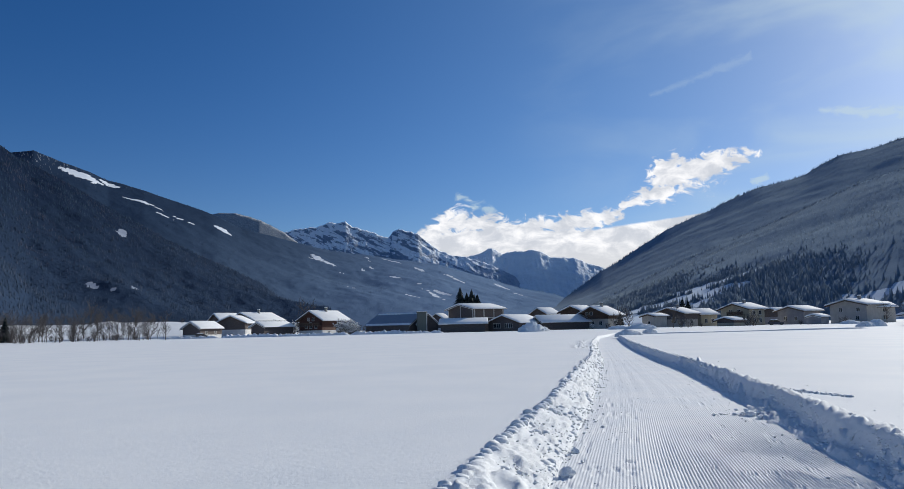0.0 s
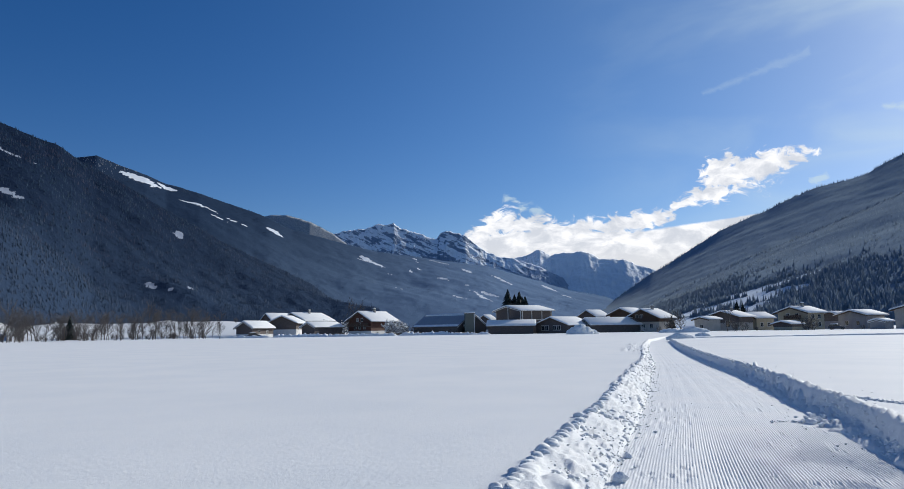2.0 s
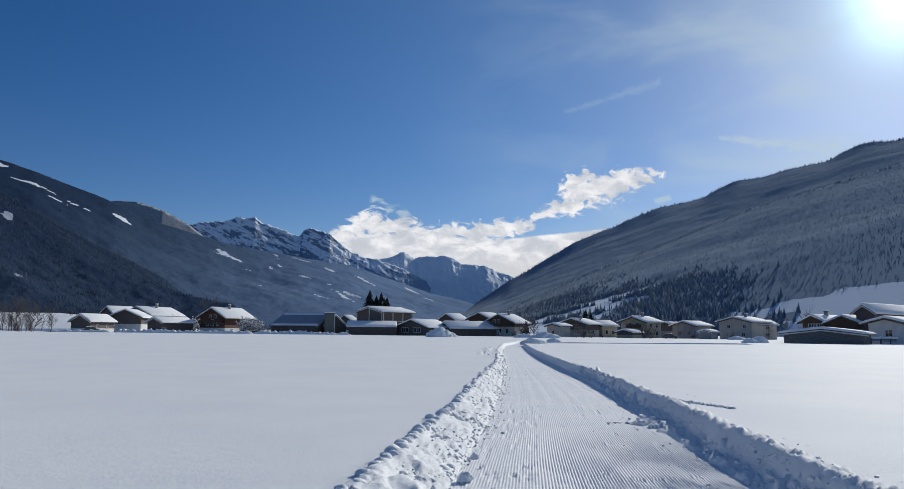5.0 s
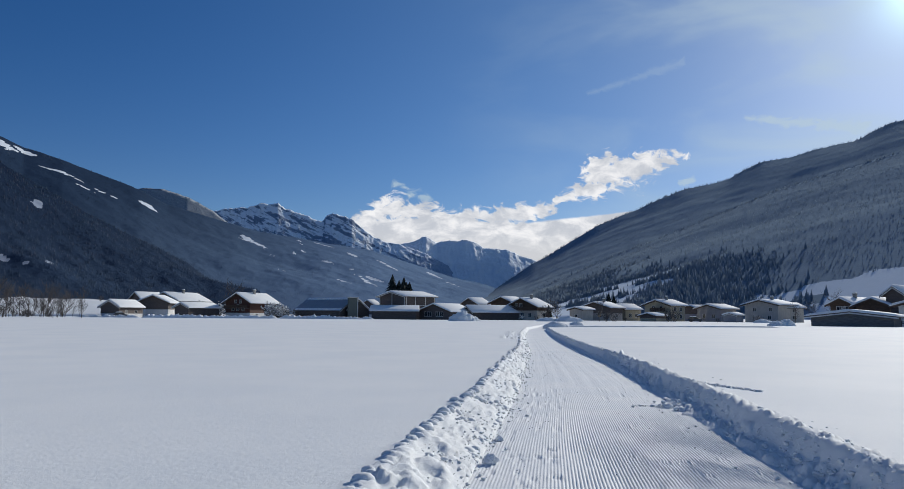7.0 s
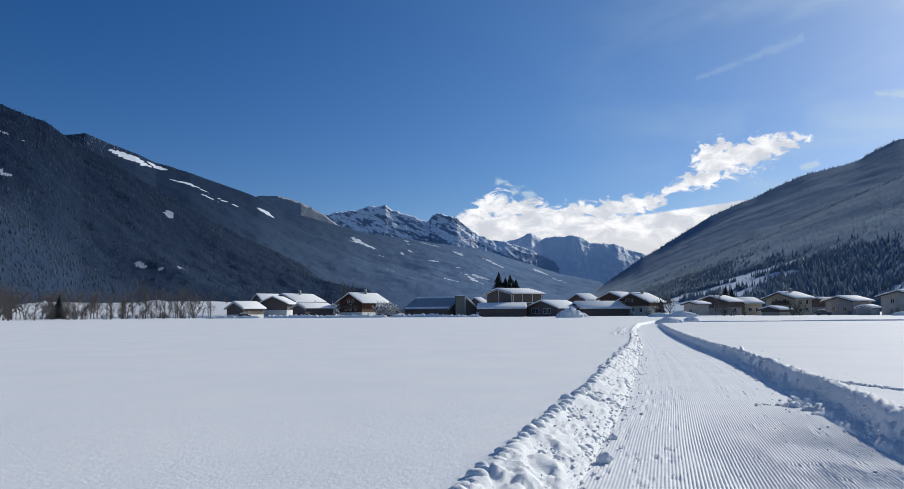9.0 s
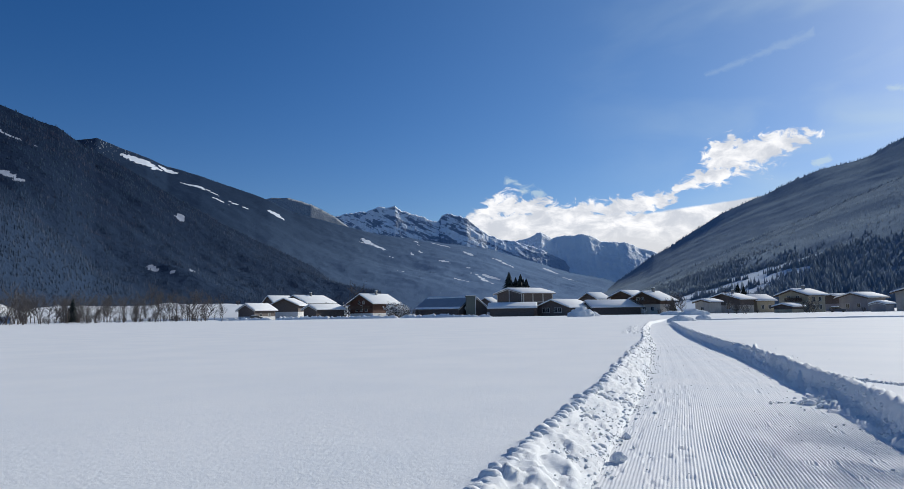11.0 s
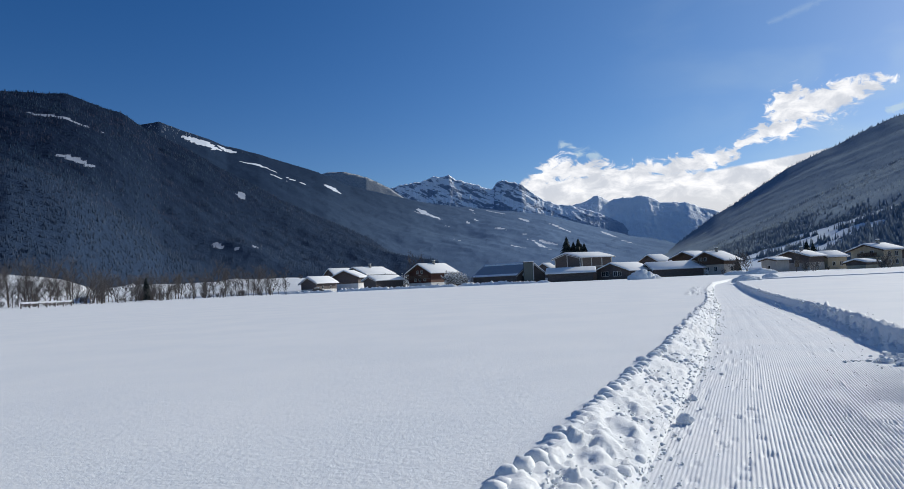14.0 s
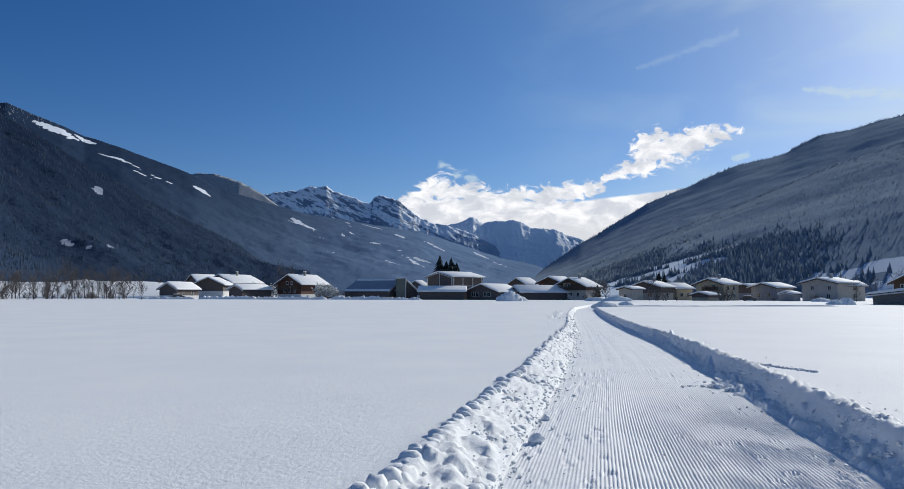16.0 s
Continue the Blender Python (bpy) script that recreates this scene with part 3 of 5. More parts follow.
def clear(x, y, openings):
    """1 in the woods, 0 in the open places (x, y, length, width, bearing in degrees)."""
    f = np.ones_like(x)
    for cx, cy, a, b, turn in openings:
        c, s = math.cos(radians(turn)), math.sin(radians(turn))
        u, v = (x - cx) * s + (y - cy) * c, (x - cx) * c - (y - cy) * s
        d = np.sqrt((u / a) ** 2 + (v / b) ** 2) + 0.9 * fbm(x / 34, y / 34, 5, 77) + 0.5 * fbm(x / 11, y / 11, 3, 78)
        f = np.minimum(f, smooth(d, 0.8, 1.2))
    return f


def mountain(name, label, slope, openings, mat):
    me = mesh_from(name, slope.xyz.reshape(-1, 3), grid_faces(*slope.shape))
    ob = tagged(part(name, me, mat), label, "mountain", kind="structure")
    woods = me.attributes.new("woods", "FLOAT", "POINT")
    woods.data.foreach_set("value", clear(slope.xyz[..., 0], slope.xyz[..., 1], openings).ravel().astype(np.float32))
    return ob


def forest(name, label, slope, openings, count, tall, sides, tiers, seed, mat, keep=None, sunk=0.4, band=(0.0, 2.0)):
    """Conifers all over a slope but for its openings, as one mesh; sunk: how much of each is set below the slope, so
    that less shade shows between them. band: from where to where on the slope, 0 at its foot and 1 at its ridge.
    """
    r = np.random.default_rng(seed)
    g = slope.xyz
    rows, cols = slope.shape
    a, b = g[1:, :-1] - g[:-1, :-1], g[:-1, 1:] - g[:-1, :-1]
    area = np.abs(a[..., 0] * b[..., 1] - a[..., 1] * b[..., 0]).ravel()
    pick = r.choice(area.size, count, p=area / area.sum())
    i, j = pick // (cols - 1), pick % (cols - 1)
    fi, fj = r.random(count)[:, None], r.random(count)[:, None]
    at = (g[i, j] * (1 - fi) * (1 - fj) + g[i + 1, j] * fi * (1 - fj) + g[i, j + 1] * (1 - fi) * fj + g[i + 1, j + 1] * fi * fj)
    good = (clear(at[:, 0], at[:, 1], openings) > r.random(count) ** 0.5 * 0.75) & (fbm(at[:, 0] / 70, at[:, 1] / 70, 3, seed) > -0.75)
    height_in_slope = i / (rows - 8)
    good &= (height_in_slope >= band[0]) & (height_in_slope <= band[1])
    if keep is not None:
        good &= keep(at)
    at = at[good]
    n = len(at)
    out = np.cross(b[i, j], a[i, j])[good]
    out *= np.where(out[:, 2:] < 0, -1.0, 1.0) / np.linalg.norm(out, axis=1)[:, None]
    out = out + r.normal(0, 0.05, out.shape)
    h = tall * (0.4 + 0.8 * r.random(n)) * (1 + 0.2 * fbm(at[:, 0] / 90, at[:, 1] / 90, 2, seed + 3))
    wide = h * r.uniform(0.13, 0.2, n)
    turn = r.random(n) * 6.28
    at = at - np.stack([0 * h, 0 * h, h * sunk], -1)
    blocks, faces, leans = [], [], []
    per = tiers * (sides + 1)
    for t in range(tiers):
        low, top, rad = 0.05 + 0.8 * t / tiers, 1.0 if t == tiers - 1 else 0.42 + 0.58 * (t + 1) / tiers, 1 - 0.78 * t / tiers
        for k in range(sides):
            ang = turn + 6.28318 * k / sides + 0.4 * t
            jag = (1.12 if k % 2 else 0.78) + 0.3 * (r.random(n) - 0.5)
            leans.append(out + 0.14 * np.stack([np.cos(ang), np.sin(ang), 0 * ang], -1))
            blocks.append(at + np.stack([np.cos(ang) * wide * rad * jag, np.sin(ang) * wide * rad * jag, h * (low - (0.03 if k % 2 else 0.0) + 0.04 * (r.random(n) - 0.5))], -1))
            faces.append((t * (sides + 1) + k, t * (sides + 1) + (k + 1) % sides, t * (sides + 1) + sides))
        blocks.append(at + np.stack([0.05 * wide * (r.random(n) - 0.5), 0 * h, h * top], -1))
        leans.append(out)
    verts = np.stack(blocks, 1).reshape(-1, 3)
    tri = (np.arange(n)[:, None, None] * per + np.array(faces)[None]).reshape(-1, 3)
    me = mesh_from(name, verts, tri)
    lean = np.stack(leans, 1).reshape(-1, 3)
    lean /= np.linalg.norm(lean, axis=1)[:, None]
    me.attributes.new("canopy", "FLOAT_VECTOR", "POINT").data.foreach_set("vector", lean.astype(np.float32).ravel())
    return tagged(part(name, me, mat), label, "forest", kind="stuff")


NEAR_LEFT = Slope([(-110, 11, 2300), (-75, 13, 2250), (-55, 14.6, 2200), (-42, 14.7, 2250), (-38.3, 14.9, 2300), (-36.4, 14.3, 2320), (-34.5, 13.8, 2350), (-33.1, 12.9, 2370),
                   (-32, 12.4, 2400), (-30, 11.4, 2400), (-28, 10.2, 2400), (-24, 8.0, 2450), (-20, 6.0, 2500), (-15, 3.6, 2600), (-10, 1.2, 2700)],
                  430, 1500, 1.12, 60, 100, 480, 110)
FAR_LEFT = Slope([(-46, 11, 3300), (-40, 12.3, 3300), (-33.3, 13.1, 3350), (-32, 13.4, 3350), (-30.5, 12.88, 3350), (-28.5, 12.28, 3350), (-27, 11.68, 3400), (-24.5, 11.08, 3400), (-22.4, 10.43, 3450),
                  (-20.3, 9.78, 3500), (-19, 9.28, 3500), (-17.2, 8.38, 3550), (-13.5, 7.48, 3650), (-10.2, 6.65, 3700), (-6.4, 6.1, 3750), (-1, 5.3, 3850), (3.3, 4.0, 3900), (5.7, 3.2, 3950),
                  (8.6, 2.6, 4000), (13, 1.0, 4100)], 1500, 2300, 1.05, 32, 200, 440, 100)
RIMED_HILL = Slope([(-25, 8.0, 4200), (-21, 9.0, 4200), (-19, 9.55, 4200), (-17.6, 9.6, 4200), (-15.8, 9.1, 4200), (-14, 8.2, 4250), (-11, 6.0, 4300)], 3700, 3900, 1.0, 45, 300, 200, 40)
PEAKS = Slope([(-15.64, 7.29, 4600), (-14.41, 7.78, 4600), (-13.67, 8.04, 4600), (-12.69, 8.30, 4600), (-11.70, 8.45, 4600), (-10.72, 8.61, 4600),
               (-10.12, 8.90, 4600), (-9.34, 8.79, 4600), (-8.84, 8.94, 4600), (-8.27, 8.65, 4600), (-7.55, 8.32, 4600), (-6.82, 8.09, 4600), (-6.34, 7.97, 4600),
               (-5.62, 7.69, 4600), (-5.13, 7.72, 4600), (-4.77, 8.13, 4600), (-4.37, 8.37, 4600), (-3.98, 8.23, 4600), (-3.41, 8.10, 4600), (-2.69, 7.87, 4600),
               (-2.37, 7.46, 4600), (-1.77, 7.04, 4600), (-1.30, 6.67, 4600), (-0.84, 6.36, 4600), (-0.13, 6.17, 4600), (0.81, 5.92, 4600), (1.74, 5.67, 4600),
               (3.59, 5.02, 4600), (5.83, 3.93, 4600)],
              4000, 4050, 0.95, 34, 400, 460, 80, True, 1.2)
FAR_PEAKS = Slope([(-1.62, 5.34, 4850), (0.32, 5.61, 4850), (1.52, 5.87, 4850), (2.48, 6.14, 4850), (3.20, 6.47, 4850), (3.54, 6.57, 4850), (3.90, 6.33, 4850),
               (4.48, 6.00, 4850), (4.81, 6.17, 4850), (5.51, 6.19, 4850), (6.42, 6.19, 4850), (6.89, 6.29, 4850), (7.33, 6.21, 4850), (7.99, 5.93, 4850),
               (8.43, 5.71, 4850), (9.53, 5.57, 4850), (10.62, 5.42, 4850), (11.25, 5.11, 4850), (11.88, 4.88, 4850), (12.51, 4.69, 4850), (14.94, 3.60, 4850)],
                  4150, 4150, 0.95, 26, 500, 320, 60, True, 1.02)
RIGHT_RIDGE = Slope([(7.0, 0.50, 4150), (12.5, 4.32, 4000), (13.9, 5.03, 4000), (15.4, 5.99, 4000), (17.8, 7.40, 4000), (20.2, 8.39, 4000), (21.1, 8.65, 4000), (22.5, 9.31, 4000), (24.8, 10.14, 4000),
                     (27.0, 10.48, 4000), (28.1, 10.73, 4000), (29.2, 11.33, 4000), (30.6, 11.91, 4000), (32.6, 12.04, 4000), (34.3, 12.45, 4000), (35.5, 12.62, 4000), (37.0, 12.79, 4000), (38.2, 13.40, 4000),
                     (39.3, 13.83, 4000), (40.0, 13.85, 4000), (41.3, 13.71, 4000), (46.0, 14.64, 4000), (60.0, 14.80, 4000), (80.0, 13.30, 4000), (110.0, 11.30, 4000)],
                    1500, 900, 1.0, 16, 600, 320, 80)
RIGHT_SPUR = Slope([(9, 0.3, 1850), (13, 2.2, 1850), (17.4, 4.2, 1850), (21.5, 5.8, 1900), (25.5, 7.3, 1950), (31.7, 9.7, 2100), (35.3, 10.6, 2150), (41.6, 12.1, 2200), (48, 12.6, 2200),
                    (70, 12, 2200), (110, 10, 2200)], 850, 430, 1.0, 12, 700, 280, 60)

LEFT_OPEN = [(-738, 1400, 9, 10, 62), (-703, 1408, 10, 8, 62), (-945, 1945, 9, 30, 75), (-1225, 1545, 80, 13, 52), (-1038, 1335, 40, 10, 52), 
             (-700, 1500, 12, 22, 62)]
FAR_OPEN = [(-1565, 2835, 75, 42, 62), (-1500, 2960, 40, 26, 70), (-1340, 2868, 62, 10, 66), (-1300, 2905, 55, 9, 72), (-1210, 2850, 45, 9, 66), (-1165, 2930, 50, 10, 70),
            (-1050, 3100, 52, 34, 71), (-614, 3277, 100, 22, 140), (-163, 3535, 30, 14, 122), (16, 3500, 60, 15, 139), (274, 3678, 55, 14, 145), (-254, 3162, 30, 12, 112),
            (-75, 2890, 105, 14, 161), (-40, 2990, 60, 12, 140)]
streaks = random.Random(4)
for _ in range(12):                                                # avalanche tracks and small meadows
    bearing, far_ = radians(streaks.uniform(-13, 7)), streaks.uniform(2700, 3750)
    FAR_OPEN.append((far_ * math.sin(bearing), far_ * math.cos(bearing), streaks.uniform(14, 50), streaks.uniform(4, 8), streaks.uniform(100, 165)))
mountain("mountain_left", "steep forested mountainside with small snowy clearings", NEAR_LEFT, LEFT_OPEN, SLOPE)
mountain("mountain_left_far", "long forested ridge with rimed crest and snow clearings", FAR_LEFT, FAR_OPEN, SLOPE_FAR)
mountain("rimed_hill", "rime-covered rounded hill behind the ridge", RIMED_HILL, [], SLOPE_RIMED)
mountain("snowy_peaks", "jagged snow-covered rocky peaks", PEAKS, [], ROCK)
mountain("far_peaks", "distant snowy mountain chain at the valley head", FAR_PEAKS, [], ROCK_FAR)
mountain("mountain_right", "shaded forested mountain ridge", RIGHT_RIDGE, [], SLOPE_HAZED)
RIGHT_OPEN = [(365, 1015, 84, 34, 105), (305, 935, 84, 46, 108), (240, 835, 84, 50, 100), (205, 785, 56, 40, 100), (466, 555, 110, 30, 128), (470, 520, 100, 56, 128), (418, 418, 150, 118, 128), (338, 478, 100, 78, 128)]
mountain("mountain_right_spur", "shaded forested lower mountainside with snowy clearing", RIGHT_SPUR, RIGHT_OPEN, SLOPE_HAZED)

in_view = lambda at: np.abs(np.degrees(np.arctan2(at[:, 0], at[:, 1]))) < 50
soft_rim = lambda at: 1000 + 600 * np.random.default_rng(2).random(len(at))
close_by = lambda at: in_view(at) & (np.hypot(at[:, 0], at[:, 1]) < soft_rim(at))
beyond = lambda at: in_view(at) & (np.hypot(at[:, 0], at[:, 1]) >= soft_rim(at))
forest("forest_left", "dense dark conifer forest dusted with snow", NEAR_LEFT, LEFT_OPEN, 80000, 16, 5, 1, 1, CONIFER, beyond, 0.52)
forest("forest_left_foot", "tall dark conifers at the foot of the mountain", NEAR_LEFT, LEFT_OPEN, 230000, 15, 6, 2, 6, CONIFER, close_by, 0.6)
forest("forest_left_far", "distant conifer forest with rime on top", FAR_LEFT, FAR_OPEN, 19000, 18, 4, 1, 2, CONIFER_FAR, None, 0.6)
forest("forest_rimed", "rime-white conifers on a far hill", RIMED_HILL, [], 9000, 12, 4, 1, 3, CONIFER_RIMED, None, 0.5)
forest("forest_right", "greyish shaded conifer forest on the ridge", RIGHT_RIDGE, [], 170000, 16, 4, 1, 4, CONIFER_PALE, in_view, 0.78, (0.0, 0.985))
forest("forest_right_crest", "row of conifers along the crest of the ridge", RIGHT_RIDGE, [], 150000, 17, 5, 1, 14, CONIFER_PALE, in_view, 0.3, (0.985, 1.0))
forest("forest_right_spur", "shaded conifer forest dusted with snow, haze in its colour", RIGHT_SPUR, RIGHT_OPEN, 100000, 15, 5, 1, 5, CONIFER_HAZED, beyond, 0.78, (0.0, 0.97))
forest("forest_right_spur_crest", "row of conifers along the crest of the spur", RIGHT_SPUR, RIGHT_OPEN, 90000, 13, 5, 1, 15, CONIFER_HAZED, beyond, 0.4, (0.97, 1.0))
thick = lambda at: np.random.default_rng(3).random(len(at)) < 1 - smooth(np.degrees(np.arctan2(at[:, 0], at[:, 1])) + 5 * fbm(at[:, 0] / 120, at[:, 1] / 120, 3, 91) + 11 * smooth(np.hypot(at[:, 0], at[:, 1]), 850, 1350), 24, 35)
west_side = lambda at: close_by(at) & thick(at)
east_side = lambda at: close_by(at) & ~thick(at)
forest("forest_right_foot", "tall dark conifers at the foot of the slope", RIGHT_SPUR, RIGHT_OPEN, 300000, 15, 6, 2, 7, CONIFER_HAZED, west_side, 0.42)
forest("forest_right_stand", "dense conifers above the snowy clearing", RIGHT_SPUR, RIGHT_OPEN, 100000, 15, 6, 1, 17, CONIFER_HAZED, east_side, 0.78)


scrub = np.random.default_rng(12)
MEADOW_SPOTS = []
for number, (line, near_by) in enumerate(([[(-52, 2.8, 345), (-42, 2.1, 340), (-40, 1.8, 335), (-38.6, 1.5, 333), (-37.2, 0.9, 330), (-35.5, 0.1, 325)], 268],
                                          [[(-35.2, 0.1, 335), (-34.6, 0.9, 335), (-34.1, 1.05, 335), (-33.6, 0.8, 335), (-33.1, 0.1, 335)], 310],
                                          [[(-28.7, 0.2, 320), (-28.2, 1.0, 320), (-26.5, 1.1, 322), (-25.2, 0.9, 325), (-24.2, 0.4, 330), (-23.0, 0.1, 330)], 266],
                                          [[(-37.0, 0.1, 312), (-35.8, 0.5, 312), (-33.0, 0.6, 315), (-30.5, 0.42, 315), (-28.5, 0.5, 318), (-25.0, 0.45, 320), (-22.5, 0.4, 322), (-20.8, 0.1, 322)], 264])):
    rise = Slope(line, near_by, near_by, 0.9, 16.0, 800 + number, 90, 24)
    tagged(part("meadow", mesh_from("meadow", rise.xyz.reshape(-1, 3), grid_faces(*rise.shape)), SNOW), "snowy meadow rising behind the bare trees", "meadow", kind="structure")
    MEADOW_SPOTS += [tuple(c) for c in np.stack(rise.at(scrub.uniform(0.03, 0.97, 26), scrub.uniform(0.1, 1.0, 26)), -1)]


# ---- the village ----
def roof_shell(x0, x1, ze, zr, ov, thick, y0, y1, lift=0.0, grow=0.0, rounded_=False):
    """A gable roof layer, from eave to eave over the ridge; a rounded one swells and has soft rims, like snow."""
    xm, half = (x0 + x1) / 2, (x1 - x0) / 2 + ov + grow
    slope = (zr - ze) / ((x1 - x0) / 2 + ov)
    ks = (-1, -0.93, -0.7, -0.35, -0.08, 0, 0.08, 0.35, 0.7, 0.93, 1)
    full = (0.35, 0.88, 1.0, 1.04, 1.0, 0.97, 1.0, 1.04, 1.0, 0.88, 0.35) if rounded_ else (1,) * 11
    rings = ((y0, 0.3), (y0 + 0.1, 0.82), (y0 + 0.3, 1.0), ((y0 + y1) / 2, 1.03), (y1 - 0.3, 1.0), (y1 - 0.1, 0.82), (y1, 0.3)) if rounded_ else ((y0, 1.0), (y1, 1.0))
    bm = bmesh.new()
    upper, lower = [], []
    for y, f in rings:
        wave = [1 + (0.10 * noise.noise(Vector((k * 2.2 + x0, y * 0.35, zr))) if rounded_ else 0.0) for k in ks]
        upper.append([bm.verts.new((xm + k * half, y, zr - abs(k) * half * slope + lift + thick * g * f * w_)) for k, g, w_ in zip(ks, full, wave)])
        lower.append([bm.verts.new((xm + k * half, y, zr - abs(k) * half * slope + lift)) for k in ks])
    for i in range(len(rings) - 1):
        for j in range(len(ks) - 1):
            bm.faces.new((upper[i][j], upper[i][j + 1], upper[i + 1][j + 1], upper[i + 1][j]))
            bm.faces.new((lower[i][j + 1], lower[i][j], lower[i + 1][j], lower[i + 1][j + 1]))
        for j, flip in ((0, False), (len(ks) - 1, True)):
            q = (lower[i][j], upper[i][j], upper[i + 1][j], lower[i + 1][j])
            bm.faces.new(q[::-1] if flip else q)
    for i in (0, len(rings) - 1):
        for j in range(len(ks) - 1):
            bm.faces.new((upper[i][j], lower[i][j], lower[i][j + 1], upper[i][j + 1]))
    bmesh.ops.recalc_face_normals(bm, faces=bm.faces[:])
    for f_ in bm.faces:
        f_.smooth = rounded_
    return bm


def gable_box(x0, x1, y0, y1, z0, z1, zr):
    return prism([(x0, z0), (x0, z1), ((x0 + x1) / 2, zr), (x1, z1), (x1, z0)], y0, y1)


def add_window(owner, face, u, z, wide, tall, wd, ln):
    """A framed window on the gable front or on the long side, with a cross bar."""
    a = -wd + u * wd if face == "front" else u * ln
    lo, hi, d = a - wide / 2, a + wide / 2, 0.07

    def slab(p, q, n0, n1, z0, z1):
        return box(p, q, -n1, -n0, z0, z1) if face == "front" else box(n0, n1, p, q, z0, z1)
    frame_ = slab(lo - 0.1, hi + 0.1, 0.035, d, z - 0.1, z)
    for extra in (slab(lo - 0.1, hi + 0.1, 0.035, d, z + tall, z + tall + 0.1), slab(lo - 0.1, lo, 0.035, d, z, z + tall),
                  slab(hi, hi + 0.1, 0.035, d, z, z + tall), slab(a - 0.03, a + 0.03, 0.035, d, z, z + tall)):
        tmp = bpy.data.meshes.new("bar")
        extra.to_mesh(tmp)
        extra.free()
        frame_.from_mesh(tmp)
        bpy.data.meshes.remove(tmp)
    win = part("window", frame_, TRIM, owner, "pale painted frame")
    part("pane", slab(lo, hi, 0.036, 0.05, z, z + tall), PANE, win)
    part("sill", slab(lo - 0.15, hi + 0.15, 0.036, 0.14, z - 0.16, z - 0.1), STONE, win)


def sheet_roof(ob, wd, ln, ze, zr, ov):
    """A bare sheet roof: standing seams, and snow left along the ridge only."""
    part("roof_sheet", roof_shell(-wd, 0, ze, zr, ov, 0.05, -ov, ln + ov * 0.7, 0.165), SHEET, ob, "dark blue sheet roof, mostly bare")
    slope = (zr - ze) / (wd / 2 + ov)
    run = wd / 2 + ov
    seam = bmesh.new()
    bmesh.ops.create_cube(seam, size=1, matrix=Matrix.Diagonal((math.hypot(run, zr - ze), 0.06, 0.06, 1)))
    me = bpy.data.meshes.new("seam")
    seam.to_mesh(me)
    seam.free()
    me.materials.append(SHEET)
    for i in range(int(ln / 1.2)):
        o = new("seam", me)
        o.parent, o.location, o.rotation_euler = ob, (-wd / 2 - run / 2, 0.4 + i * 1.2, (ze + zr) / 2 + 0.235), (0, -math.atan(slope), 0)
    for lo, hi, deep in ((-0.10, 0.12, 0.14), (-0.98, -0.86, 0.12)):
        xs = [-wd / 2 + k * run for k in (lo, (lo + hi) / 2, hi)]
        zs = [zr - abs(x + wd / 2) * slope + 0.22 for x in xs]
        part("roof_snow", prism([(xs[0], zs[0]), (xs[0] + 0.1, zs[0] + deep), (xs[1], zs[1] + deep), (xs[2] - 0.1, zs[2] + deep), (xs[2], zs[2]), (xs[1], zs[1])], -ov + 0.1, ln), SNOW, ob, "strip of leftover snow")


